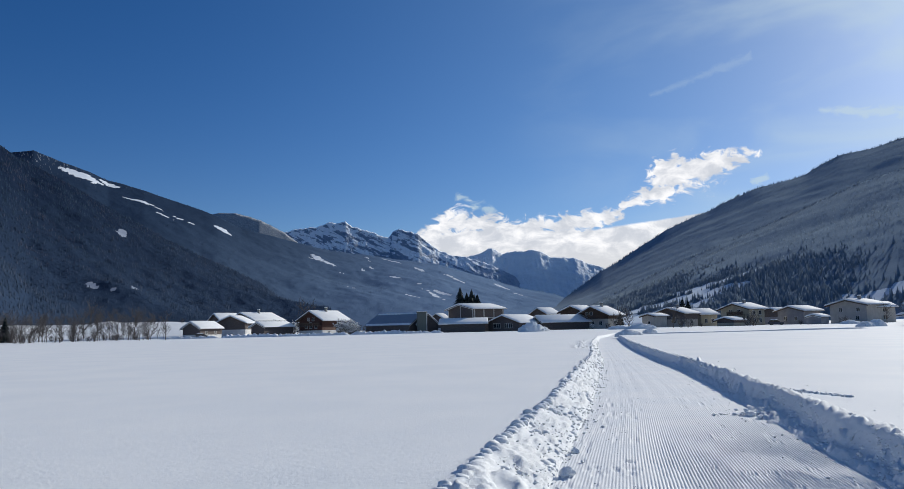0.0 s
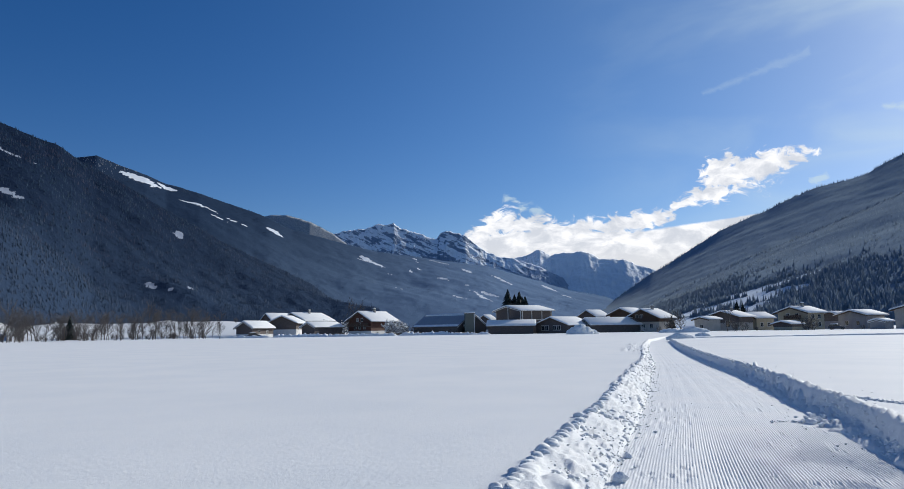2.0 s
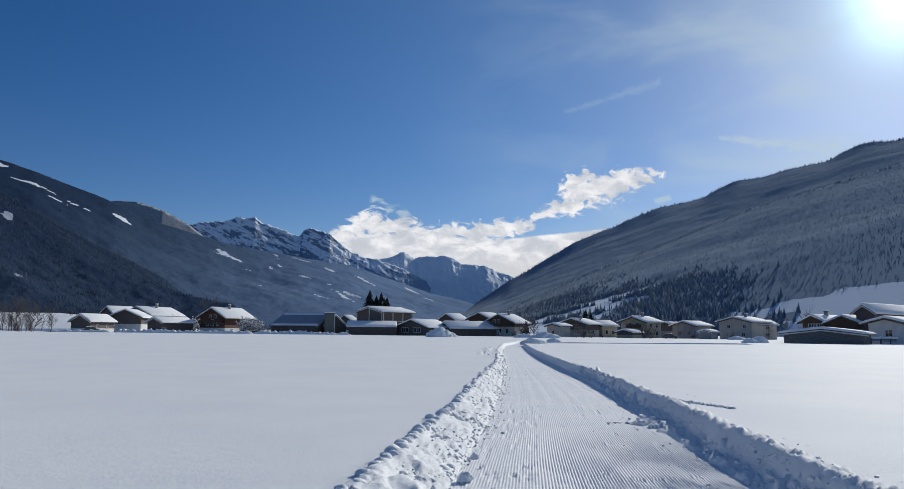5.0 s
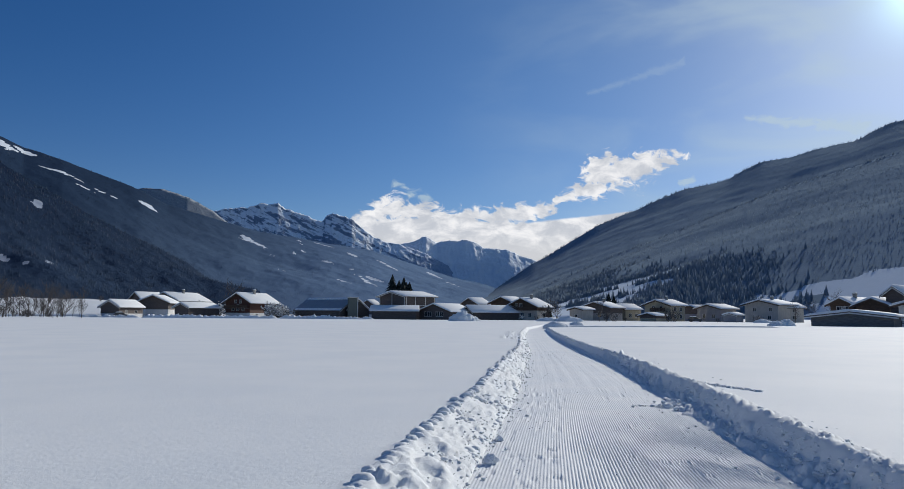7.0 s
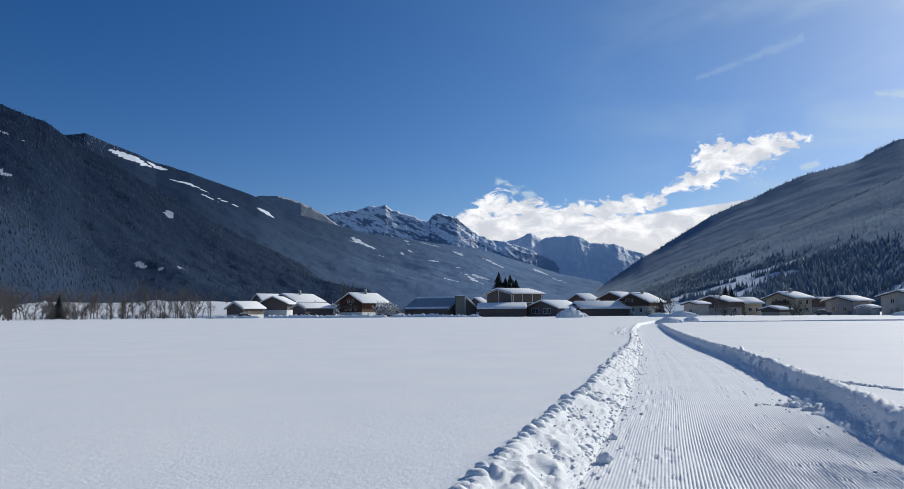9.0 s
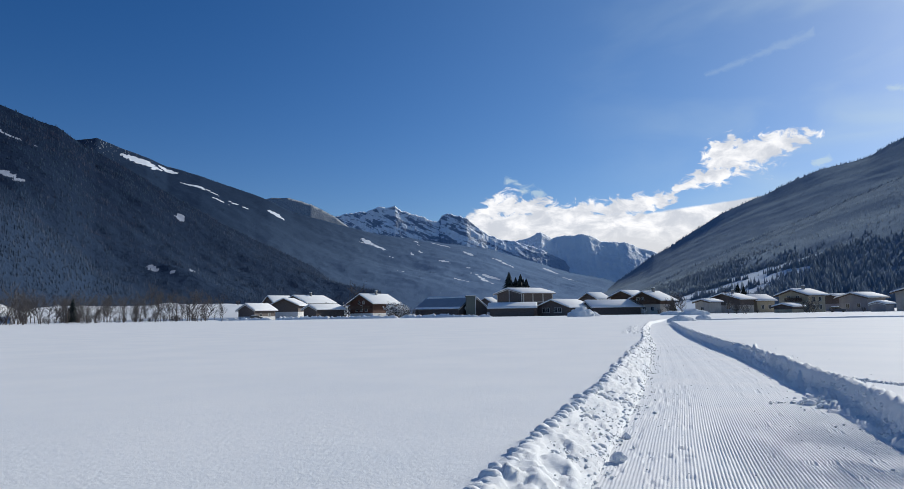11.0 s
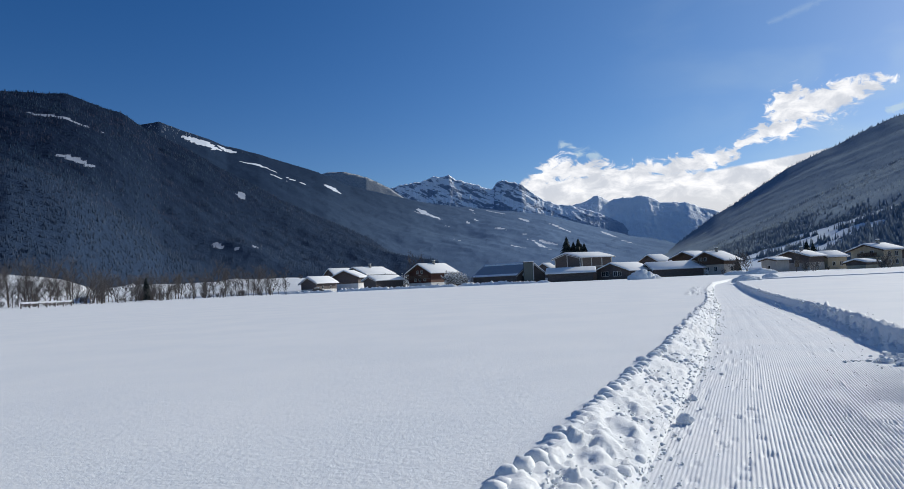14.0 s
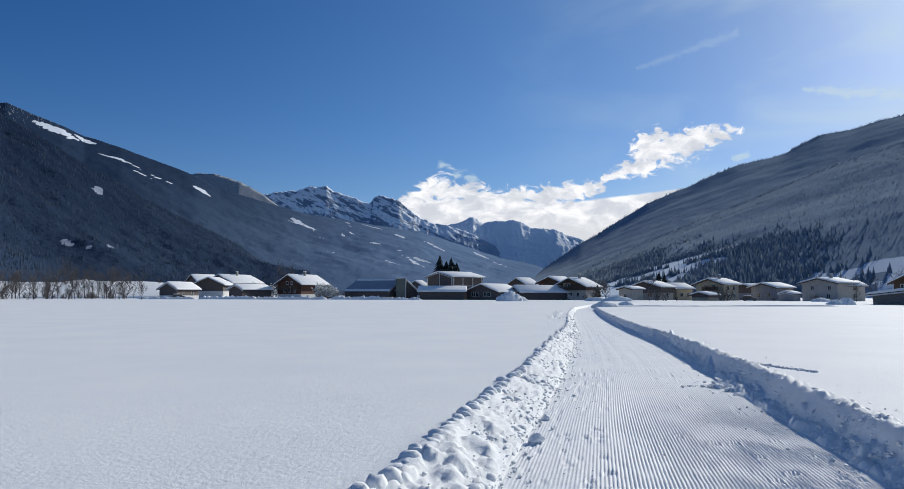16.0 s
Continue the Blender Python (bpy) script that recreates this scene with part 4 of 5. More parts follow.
def house(name, label, spec, low_mat, top_mat, split, ov, windows):
    x, y, rz, wd, ln, ze, ztop = spec
    snow_deep = 0.42
    zr = ztop - snow_deep - 0.16
    ob = thing(name, pose(x, y, 0.2, 0, 0, rz), label, name, "village buildings")
    slope = (zr - ze) / (wd / 2 + ov)
    zw = ze + ov * slope + 0.02                                    # the wall's top, under the roof
    split = min(split, zw - 0.4)
    part("wall", box(-wd, 0, 0, ln, -0.6, split), low_mat, ob)
    part("upper_wall", gable_box(-wd - 0.03, 0.03, -0.03, ln + 0.03, split, zw - 0.02, zr - 0.02), top_mat, ob)
    part("roof", roof_shell(-wd, 0, ze, zr, ov, 0.16, -ov, ln + ov * 0.7), WOOD_DARK, ob, "dark wooden roof edge")
    if name == "hall" and ln > 15:
        sheet_roof(ob, wd, ln, ze, zr, ov)
    else:
        cap = roof_shell(-wd, 0, ze, zr, ov, snow_deep, -ov - 0.08, ln + ov * 0.7 + 0.08, 0.165, 0.07, True)
        part("roof_snow", cap, SNOW, ob, "thick layer of snow")
    for sgn, nm in ((-1, "bargeboard"), (1, "bargeboard")):
        bm = bmesh.new()
        xe, xm = -wd / 2 + sgn * (wd / 2 + ov), -wd / 2
        low_, high_ = [], []
        for y in (-ov - 0.03, -ov + 0.06):
            low_.append([bm.verts.new((xe, y, ze - 0.22)), bm.verts.new((xm, y, zr - 0.22))])
            high_.append([bm.verts.new((xe, y, ze - 0.01)), bm.verts.new((xm, y, zr - 0.01))])
        for q in ((low_[0][0], low_[0][1], high_[0][1], high_[0][0]), (low_[1][0], low_[1][1], high_[1][1], high_[1][0]), (low_[0][0], low_[0][1], low_[1][1], low_[1][0]),
                  (high_[0][0], high_[0][1], high_[1][1], high_[1][0]), (low_[0][0], high_[0][0], high_[1][0], low_[1][0]), (low_[0][1], high_[0][1], high_[1][1], low_[1][1])):
            bm.faces.new(q)
        bmesh.ops.recalc_face_normals(bm, faces=bm.faces[:])
        part(nm, bm, TRIM if name in ("barn", "shed", "hall") else WOOD_BROWN, ob, "painted board along the gable edge")
    for win in windows:
        add_window(ob, *win, wd, ln)
    return ob, zw, zr


def chimney(owner, x, y, zr):
    c = part("chimney", box(x - 0.35, x + 0.35, y - 0.35, y + 0.35, zr - 0.8, zr + 1.15, 0.03), STONE, owner, "stone chimney")
    part("cover", box(x - 0.45, x + 0.45, y - 0.45, y + 0.45, zr + 1.15, zr + 1.28, 0.03), METAL, c)
    part("snow_cap", box(x - 0.4, x + 0.4, y - 0.4, y + 0.4, zr + 1.282, zr + 1.62, 0.13), SNOW, c, "rounded cap of snow")


def balcony(owner, wd, z, u0=0.05, u1=0.95):
    b = part("balcony", box(-wd + u0 * wd, -wd + u1 * wd, -1.3, -0.035, z - 0.15, z, 0.02), WOOD_DARK, owner, "dark wooden balcony")
    part("rail", box(-wd + u0 * wd, -wd + u1 * wd, -1.34, -1.24, z + 0.95, z + 1.05, 0.02), WOOD_BROWN, b)
    n = int((u1 - u0) * wd / 0.22)
    board = box(-0.08, 0.08, -1.315, -1.275, 0.02, 0.94)
    me = bpy.data.meshes.new("board")
    board.to_mesh(me)
    board.free()
    me.materials.append(WOOD_BROWN)
    for i in range(n):
        o = new("board", me)
        o.parent, o.location = b, (-wd + u0 * wd + (i + 0.5) * (u1 - u0) * wd / n, 0, z)


HOUSES = [
    ("shed", "low wooden shed with thick snow on its gable roof", (-77.8, 211.1, -17.8, 6.2, 10.8, 2.86, 5.57), WHITE, WOOD_DARK, 1.2, 0.7, [('side', 0.3, 1.3, 0.9, 0.9), ('side', 0.7, 1.3, 0.9, 0.9)]),
    ("house", "farmhouse with dark wooden gable above white walls", (-69.4, 229.7, -3.2, 9.8, 9.0, 4.42, 7.53), WHITE, WOOD_DARK, 2.6, 0.9, []),
    ("house", "large white farmhouse with snow-covered roof", (-69.4, 240.2, -25.9, 11.4, 15.2, 5.38, 8.84), WHITE, WHITE, 3.2, 1.0, [('front', 0.3, 3.9, 1.0, 1.1), ('front', 0.65, 3.9, 1.0, 1.1)]),
    ("house", "farmhouse behind the others with a snowy roof", (-85.0, 251.0, -31.3, 5.8, 9.5, 5.61, 9.09), WHITE, WOOD_DARK, 3.0, 0.8, []),
    ("shed", "long low wooden shed with snowy gable roof", (-58.7, 214.1, -26.7, 5.3, 13.6, 2.88, 4.97), WOOD_DARK, WOOD_DARK, 1.4, 0.7, []),
    ("chalet", "red-brown wooden chalet on a white base, snow on the roof", (-42.4, 224.0, -29.3, 9.8, 13.4, 4.59, 8.44), WHITE, WOOD_RED, 1.7, 1.1, [('front', 0.3, 2.4, 0.9, 1.1), ('front', 0.5, 2.4, 0.9, 1.9), ('front', 0.72, 2.4, 0.9, 1.1), ('front', 0.4, 4.9, 0.8, 0.9), ('front', 0.6, 4.9, 0.8, 0.9), ('side', 0.25, 0.55, 0.8, 0.7), ('side', 0.75, 0.55, 0.8, 0.7)]),
    ("hall", "long dark timber hall with a mostly bare blue sheet roof", (-6.2, 221.4, 58.0, 13.0, 17.0, 2.42, 6.86), WOOD_DARK, WOOD_DARK, 1.5, 0.6, []),
    ("barn", "dark wooden barn with a pale bargeboard", (-4.3, 214.0, 13.2, 6.5, 9.0, 2.46, 6.39), WOOD_DARK, WOOD_DARK, 1.5, 0.5, []),
    ("house", "house with a snowy roof behind the hall", (-3.0, 246.0, -39.3, 6.0, 3.2, 4.46, 6.99), WHITE, WOOD_DARK, 1.5, 0.7, []),
    ("hall", "tall dark timber hall with pale posts under a snowy roof", (6.9, 214.9, -51.9, 13.0, 12.8, 7.08, 9.29), WOOD_DARK, WOOD_DARK, 2.5, 0.9, []),
    ("annex", "low dark annex with snow on its roof", (10.4, 214.7, 87.2, 8.0, 13.4, 2.35, 4.43), WOOD_DARK, WOOD_DARK, 1.2, 0.9, []),
    ("house", "low dark wooden house with white-framed windows in its gable", (20.1, 204.0, -40.6, 11.6, 12.4, 2.27, 5.21), WOOD_DARK, WOOD_DARK, 1.0, 0.9, [('front', 0.22, 1.1, 1.2, 1.3), ('front', 0.34, 1.1, 1.2, 1.3), ('front', 0.6, 1.1, 1.2, 1.3), ('front', 0.72, 1.1, 1.2, 1.3), ('side', 0.4, 1.0, 1.2, 1.0)]),
    ("barn", "long dark barn with snow sagging over its eaves", (27.8, 208.1, -67.6, 6.4, 16.5, 2.18, 4.82), WOOD_DARK, WOOD_DARK, 1.0, 0.9, []),
    ("house", "house with a steep snowy roof behind the barn", (32.5, 232.7, -53.0, 8.1, 5.9, 5.02, 7.82), WOOD_DARK, WOOD_DARK, 1.5, 0.7, []),
    ("chalet", "cream chalet with brown wooden upper floor and snowy roof", (48.0, 209.6, -47.9, 11.4, 7.1, 3.96, 7.40), CREAM, WOOD_BROWN, 3.1, 1.1, [('front', 0.3, 4.3, 0.9, 1.0), ('front', 0.45, 4.3, 0.9, 1.0), ('front', 0.25, 1.2, 1.0, 1.2), ('front', 0.5, 1.2, 1.0, 1.2), ('front', 0.75, 1.2, 1.0, 1.2), ('side', 0.5, 1.2, 1.0, 1.2)]),
    ("house", "brown wooden house close behind the cream chalet", (42.4, 220.0, -45.9, 9.0, 8.0, 5.32, 8.00), CREAM, WOOD_BROWN, 3.0, 0.9, []),
    ("house", "beige house with a broad snowy gable roof", (74.2, 217.7, -53.8, 11.6, 7.0, 4.06, 6.55), CREAM, WOOD_DARK, 2.5, 1.0, [('front', 0.3, 1.2, 1.0, 1.2), ('front', 0.65, 1.2, 1.4, 1.9), ('side', 0.5, 1.2, 1.0, 1.2)]),
    ("annex", "small beige annex with a snowy roof", (63.4, 212.8, -51.6, 4.9, 6.0, 3.39, 4.70), CREAM, CREAM, 1.8, 0.7, [('front', 0.5, 1.0, 0.9, 1.0)]),
    ("house", "ochre house with a low snowy roof", (81.6, 223.6, -70.0, 8.0, 6.6, 3.61, 5.97), YELLOW, YELLOW, 3.0, 0.8, [('side', 0.3, 1.2, 1.0, 1.2), ('side', 0.7, 1.2, 1.0, 1.2)]),
    ("house", "large ochre house with a snowy gable roof", (89.9, 206.3, -63.5, 10.5, 6.7, 4.83, 7.24), YELLOW, YELLOW, 3.0, 1.1, [('front', 0.35, 3.7, 1.0, 1.2), ('front', 0.65, 3.7, 1.0, 1.2), ('side', 0.3, 3.3, 1.0, 1.2), ('side', 0.7, 3.3, 1.0, 1.2), ('side', 0.3, 1.0, 1.0, 1.2), ('side', 0.7, 1.0, 1.0, 1.2)]),
    ("garage", "low garage with snow on its roof before the ochre house", (81.6, 197.8, -57.4, 5.7, 5.0, 1.56, 2.92), YELLOW, WOOD_DARK, 1.0, 0.6, []),
    ("house", "grey plastered house with a snowy roof", (106.3, 206.2, -62.3, 8.8, 8.0, 3.88, 5.90), LILAC, LILAC, 2.5, 1.0, [('front', 0.3, 1.2, 1.0, 1.2), ('front', 0.7, 1.2, 1.0, 1.2)]),
    ("house", "grey house with a low snowy roof, farther back", (106.9, 221.6, -65.8, 8.0, 10.2, 4.03, 5.78), LILAC, WOOD_DARK, 2.5, 0.8, []),
    ("shed", "small shed under a thick cap of snow", (102.1, 189.2, -58.3, 3.9, 4.0, 1.90, 3.08), LILAC, LILAC, 1.0, 0.4, []),
    ("house", "pale house with a broad snowy gable roof", (118.5, 194.8, -63.3, 11.1, 9.0, 5.11, 7.27), CREAM, CREAM, 2.8, 1.1, [('front', 0.3, 3.4, 1.0, 1.1), ('front', 0.78, 3.4, 1.0, 1.1), ('front', 0.75, 1.0, 1.0, 1.1)]),
    ("annex", "pale annex wing with a flat snowy roof", (121.1, 197.9, -96.5, 9.0, 7.1, 4.28, 6.27), CREAM, CREAM, 2.8, 0.9, [('side', 0.25, 1.0, 1.1, 1.1), ('side', 0.6, 1.0, 1.1, 1.1), ('side', 0.6, 3.2, 1.0, 0.9)]),
    ("barn", "long weathered barn with a thick slab of snow on its roof", (84.9, 106.2, -46.6, 12.5, 8.0, 1.62, 3.06), WOOD_GREY, WOOD_GREY, 0.8, 0.9, []),
    ("house", "brown gabled house with a snowy roof behind the barn", (100.4, 137.2, -61.2, 4.6, 11.0, 4.06, 6.22), CREAM, WOOD_BROWN, 2.6, 0.9, [('front', 0.4, 2.9, 0.9, 1.1), ('front', 0.55, 2.9, 0.9, 1.1), ('front', 0.7, 2.9, 0.9, 1.1)]),
    ("house", "dark house with a broad rounded snowy gable", (103.3, 129.9, -58.5, 6.5, 11.0, 3.77, 6.08), CREAM, WOOD_BROWN, 2.6, 0.9, []),
    ("barn", "tall dark barn with a snowy gable roof", (104.6, 127.6, -64.3, 3.4, 20.0, 5.91, 8.39), WOOD_DARK, WOOD_DARK, 2.6, 0.9, []),
    ("house", "white house with a low snowy gable and small window", (98.8, 112.9, -56.2, 6.0, 12.0, 3.57, 5.32), WHITE, WHITE, 2.2, 1.2, [('front', 0.55, 1.5, 1.1, 1.1)]),
]
built = []
for entry in HOUSES:
    built.append((entry, *house(*entry)))
with_chimney = (2, 5, 14, 16, 19, 24, 27)
for k in with_chimney:
    (entry, ob, zw, zr) = built[k]
    chimney(ob, -entry[2][3] * 0.42, entry[2][4] * 0.5, zr)
for k, z, lo, hi in ((5, 3.2, 0.02, 0.98), (14, 3.3, 0.05, 0.95), (19, 3.3, 0.3, 0.9)):
    balcony(built[k][1], built[k][0][2][3], z, lo, hi)
entry, hall, zw, zr = built[9]
wd, ln = entry[2][3], entry[2][4]
for u in (0.02, 0.5, 0.98):                                        # pale posts and a beam on the tall hall
    part("post", box(-wd + u * wd - 0.12, -wd + u * wd + 0.12, -0.16, -0.032, 0.1, zw + (zr - zw) * (1 - abs(2 * u - 1)) - 0.2), TRIM, hall, "pale upright post")
for v in (0.03, 0.33, 0.66, 0.97):
    part("post", box(0.032, 0.16, v * ln - 0.12, v * ln + 0.12, 0.1, zw - 0.05), TRIM, hall, "pale upright post")
part("beam", box(0.032, 0.14, 0.0, ln, zw - 2.9, zw - 2.72), TRIM, hall, "pale horizontal beam")

tower = thing("tower", pose(-9.25, 211.6, 0.2, 0, 0, 6), "square grey-green tower clad in sheet beside the hall", "tower")
part("body", box(-1.5, 1.3, -1.4, 1.4, -0.5, 6.4, 0.04), METAL, tower)
part("post", box(1.3, 1.5, -1.5, -1.3, -0.5, 6.5), TRIM, tower, "pale corner post")
part("cap", box(-1.6, 1.6, -1.55, 1.5, 6.41, 6.56, 0.03), WOOD_DARK, tower)
part("snow_cap", box(-1.6, 1.6, -1.55, 1.5, 6.565, 6.8, 0.1), SNOW, tower, "thin layer of snow")


# ---- trees ----
def tube(verts, faces, a, b, ra, rb, sides=4):
    a, b = Vector(a), Vector(b)
    q = (b - a).to_track_quat("Z", "Y")
    k = len(verts)
    for p, r in ((a, ra), (b, rb)):
        for i in range(sides):
            verts.append(tuple(p + q @ Vector((r * math.cos(6.2832 * i / sides), r * math.sin(6.2832 * i / sides), 0))))
    for i in range(sides):
        faces.append((k + i, k + (i + 1) % sides, k + sides + (i + 1) % sides, k + sides + i))


def bare_meshes(seed, height, stems, spread, levels):
    r = random.Random(seed)
    tv, tf, bv, bf = [], [], [], []

    def grow(p, way, length, rad, level):
        segs = 3 if level < 2 else (2 if level < 3 else 1)
        for i in range(segs):
            q = p + way * (length / segs)
            tube(*((tv, tf) if level == 0 else (bv, bf)), p, q, rad * (1 - 0.28 * i / segs * 2), rad * (1 - 0.28 * (i + 1) / segs * 2), 5 if level == 0 else 3)
            if level < levels:
                for _ in range((r.choice((3, 3, 4)) if stems == 1 else 2) if level < 1 else 2):
                    out = Vector((r.uniform(-1, 1), r.uniform(-1, 1), r.uniform(0.05, 0.9))).normalized()
                    grow(q, (way * 0.55 + out * spread).normalized(), length * r.uniform(0.42, 0.62), max(rad * 0.5, 0.02), level + 1)
            p, way = q, (way + Vector((r.uniform(-0.2, 0.2), r.uniform(-0.2, 0.2), r.uniform(0, 0.15)))).normalized()
    for s in range(stems):
        lean = Vector((r.uniform(-0.1, 0.1), r.uniform(-0.1, 0.1), 1)) if stems == 1 else Vector((r.uniform(-0.7, 0.7), r.uniform(-0.7, 0.7), 1))
        grow(Vector((r.uniform(-0.3, 0.3) * (stems > 1), r.uniform(-0.3, 0.3) * (stems > 1), -0.3)), lean.normalized(), height * (0.62 if stems == 1 else 0.5), height * (0.015 if stems == 1 else 0.011), 0)
    return mesh_from("trunk", tv, tf), mesh_from("crown", bv, bf)


def bare_tree(meshes, name, label, group):
    ob = thing(name, Matrix(), label, "tree" if name == "bare_tree" else "shrub", group)
    part("trunk" if name == "bare_tree" else "stem", meshes[0], BARK, ob)
    part("crown", meshes[1], TWIGS, ob, "leafless twigs")
    return ob


def conifer(seed, height, wide):
    """A spruce: a trunk and whorls of drooping boughs, each a bent, ragged blade."""
    r = random.Random(seed)
    tv, tf, bv, bf = [], [], [], []
    tube(tv, tf, (0, 0, -0.3), (0, 0, height * 0.97), height * 0.018, 0.03, 6)
    whorls = int(height * 1.3)
    for k in range(whorls):                                        # each whorl a ragged skirt of hanging boughs
        f = k / whorls
        z, reach, n = height * (0.08 + 0.92 * f), wide * (1 - f) ** 0.9 + 0.12, 13
        base, a0 = len(bv), r.uniform(0, 6.28)
        for i in range(n):
            a, q = a0 + 6.2832 * i / n, reach * (r.uniform(0.95, 1.3) if i % 2 else r.uniform(0.45, 0.7))
            bv.append((math.cos(a) * q, math.sin(a) * q, z - reach * (0.45 if i % 2 else 0.15) * r.uniform(0.7, 1.2)))
        bv.append((0, 0, z + height * 0.09))
        bf += [(base + i, base + (i + 1) % n, base + n) for i in range(n)]
    ob = thing("conifer_tree", Matrix(), "tall dark spruce standing behind the houses", "tree", "village conifers")
    part("trunk", mesh_from("trunk", tv, tf), BARK, ob)
    part("crown", mesh_from("crown", bv, bf, False), SPRUCE, ob, "dark drooping boughs")
    return ob


spruces = [conifer(3, 14.5, 6.2), conifer(4, 13, 5.6)]
places = [(3.2, 245, 0, 1.06), (5.6, 246, 1, 1.05), (7.3, 244, 0, 1.0), (9.4, 246, 1, 1.0), (80.3, 237, 1, 0.72), (82.0, 236.3, 0, 0.6),
          (4.5, 249, 1, 0.9), (8.4, 249, 0, 0.9), (-145, 222, 1, 0.62), (50.8, 206, 1, 0.36)]
for x, y, k, s in places:
    o = copy_thing(spruces[k], pose(x, y, 0.2, 0, 0, x * 37))
    o.scale = (s, s, s)
for o in spruces:
    for c in o.children:
        bpy.data.objects.remove(c)
    bpy.data.objects.remove(o)

tree_kinds = [bare_tree(bare_meshes(s, h, 1, sp, 3), "bare_tree", "leafless tree standing in snow by the field's edge", "bare trees") for s, h, sp in
              ((1, 11, 1.05), (2, 10, 1.25), (3, 12.5, 0.95))]
shrub_kinds = [bare_tree(bare_meshes(s, h, 6, 0.9, 2), "bare_shrub", "brown leafless shrub standing in snow", "bare shrubs") for s, h in ((11, 4.2), (12, 3.2), (13, 5.0))]
r = random.Random(8)
spots = []
for k in range(112):                                                # the row of trees along the stream
    a = -43.5 + 20.5 * (k / 111) ** 1.1 + r.uniform(-0.5, 0.5)
    d = r.uniform(195, 262)
    spots.append((d * math.sin(radians(a)), d * math.cos(radians(a)), "t", r.uniform(0.4, 1.15) * (1.0 if a < -35 else 0.68)))
for k in range(72):
    a = -44 + 20 * (k / 71) ** 1.05 + r.uniform(-0.6, 0.6)
    d = r.uniform(192, 258)
    spots.append((d * math.sin(radians(a)), d * math.cos(radians(a)), "s", r.uniform(0.4, 1.05)))
spots += [(-111, 203, "t", 1.0), (-96, 196, "s", 0.9), (-92, 199, "s", 0.8), (-50.9, 245, "t", 1.3), (-27.6, 213, "s", 1.0), (-25.5, 214, "s", 0.8), (60.9, 182, "s", 1.5), (63.5, 183, "s", 1.1), (59.6, 184, "t", 0.5),
          (82, 189, "s", 1.5), (84, 190, "s", 1.1), (48, 196, "s", 1.3), (97, 190, "s", 0.6), (90, 192, "s", 0.6), (70, 192, "s", 0.5), (52, 200, "t", 0.45), (45, 198, "s", 0.8), (57, 226, "t", 0.7), (60, 232, "t", 0.75),
          (103, 180, "s", 0.7), (106, 183, "s", 0.6), (112, 176, "t", 0.4), (128, 182, "t", 0.7), (124, 186, "t", 0.6), (-33, 205, "s", 0.7)]
for x, y, kind_, s in spots:
    o = copy_thing(r.choice(tree_kinds if kind_ == "t" else shrub_kinds), pose(x, y, 0.24, 0, 0, r.uniform(0, 360)))
    o.scale = (s, s, s)
for x, y, z in MEADOW_SPOTS:
    o = copy_thing(r.choice(shrub_kinds if r.random() < 0.6 else tree_kinds), pose(x, y, z - 0.05, 0, 0, r.uniform(0, 360)))
    s = r.uniform(0.35, 0.8)
    o.scale = (s, s, s)
snowy = bare_tree(bare_meshes(31, 3.4, 8, 0.9, 2), "snowy_shrub", "shrub laden with white snow beside the houses", "snowy shrubs")
for c in snowy.children:
    c.data.materials.clear()
    c.data.materials.append(RIME_TWIGS)
perches = [v.co.copy() for c in snowy.children for v in c.data.vertices if v.co.z > 0.5]
pv, pf = [], []
for q in r.sample(perches, 330):                                   # snow lying on the twigs
    k, a, w = len(pv), r.uniform(0, 3.14), r.uniform(0.06, 0.17)
    for i in range(5):
        b = a + 1.2566 * i
        pv.append((q.x + w * math.cos(b) * r.uniform(0.7, 1.3), q.y + w * math.sin(b) * r.uniform(0.7, 1.3), q.z + r.uniform(-0.02, 0.03)))
    pv += [(q.x, q.y, q.z + 0.75 * w), (q.x, q.y, q.z - 0.4 * w)]
    for i in range(5):
        pf += [(k + i, k + (i + 1) % 5, k + 5), (k + (i + 1) % 5, k + i, k + 6)]
tagged(part("snow_load", mesh_from("snow_load", np.array(pv), pf), SNOW, snowy), "clumps of white snow on the twigs", kind="stuff")
for x, y, s in ((-59, 240, 1.5), (-56, 243, 2.0), (-63, 246, 2.2), (-66, 250, 2.4), (-32.5, 216, 1.6), (-30.5, 214, 1.3), (-34, 219, 1.9), (-36, 222, 2.0), (-31.5, 218.5, 1.8), (42, 205, 0.7)):
    o = copy_thing(snowy, pose(x, y, 0.24, 0, 0, x * 53))
    o.scale = (s, s, s)
tree_kinds.append(snowy)
for o in tree_kinds + shrub_kinds:
    for c in list(o.children):
        bpy.data.objects.remove(c)
    bpy.data.objects.remove(o)


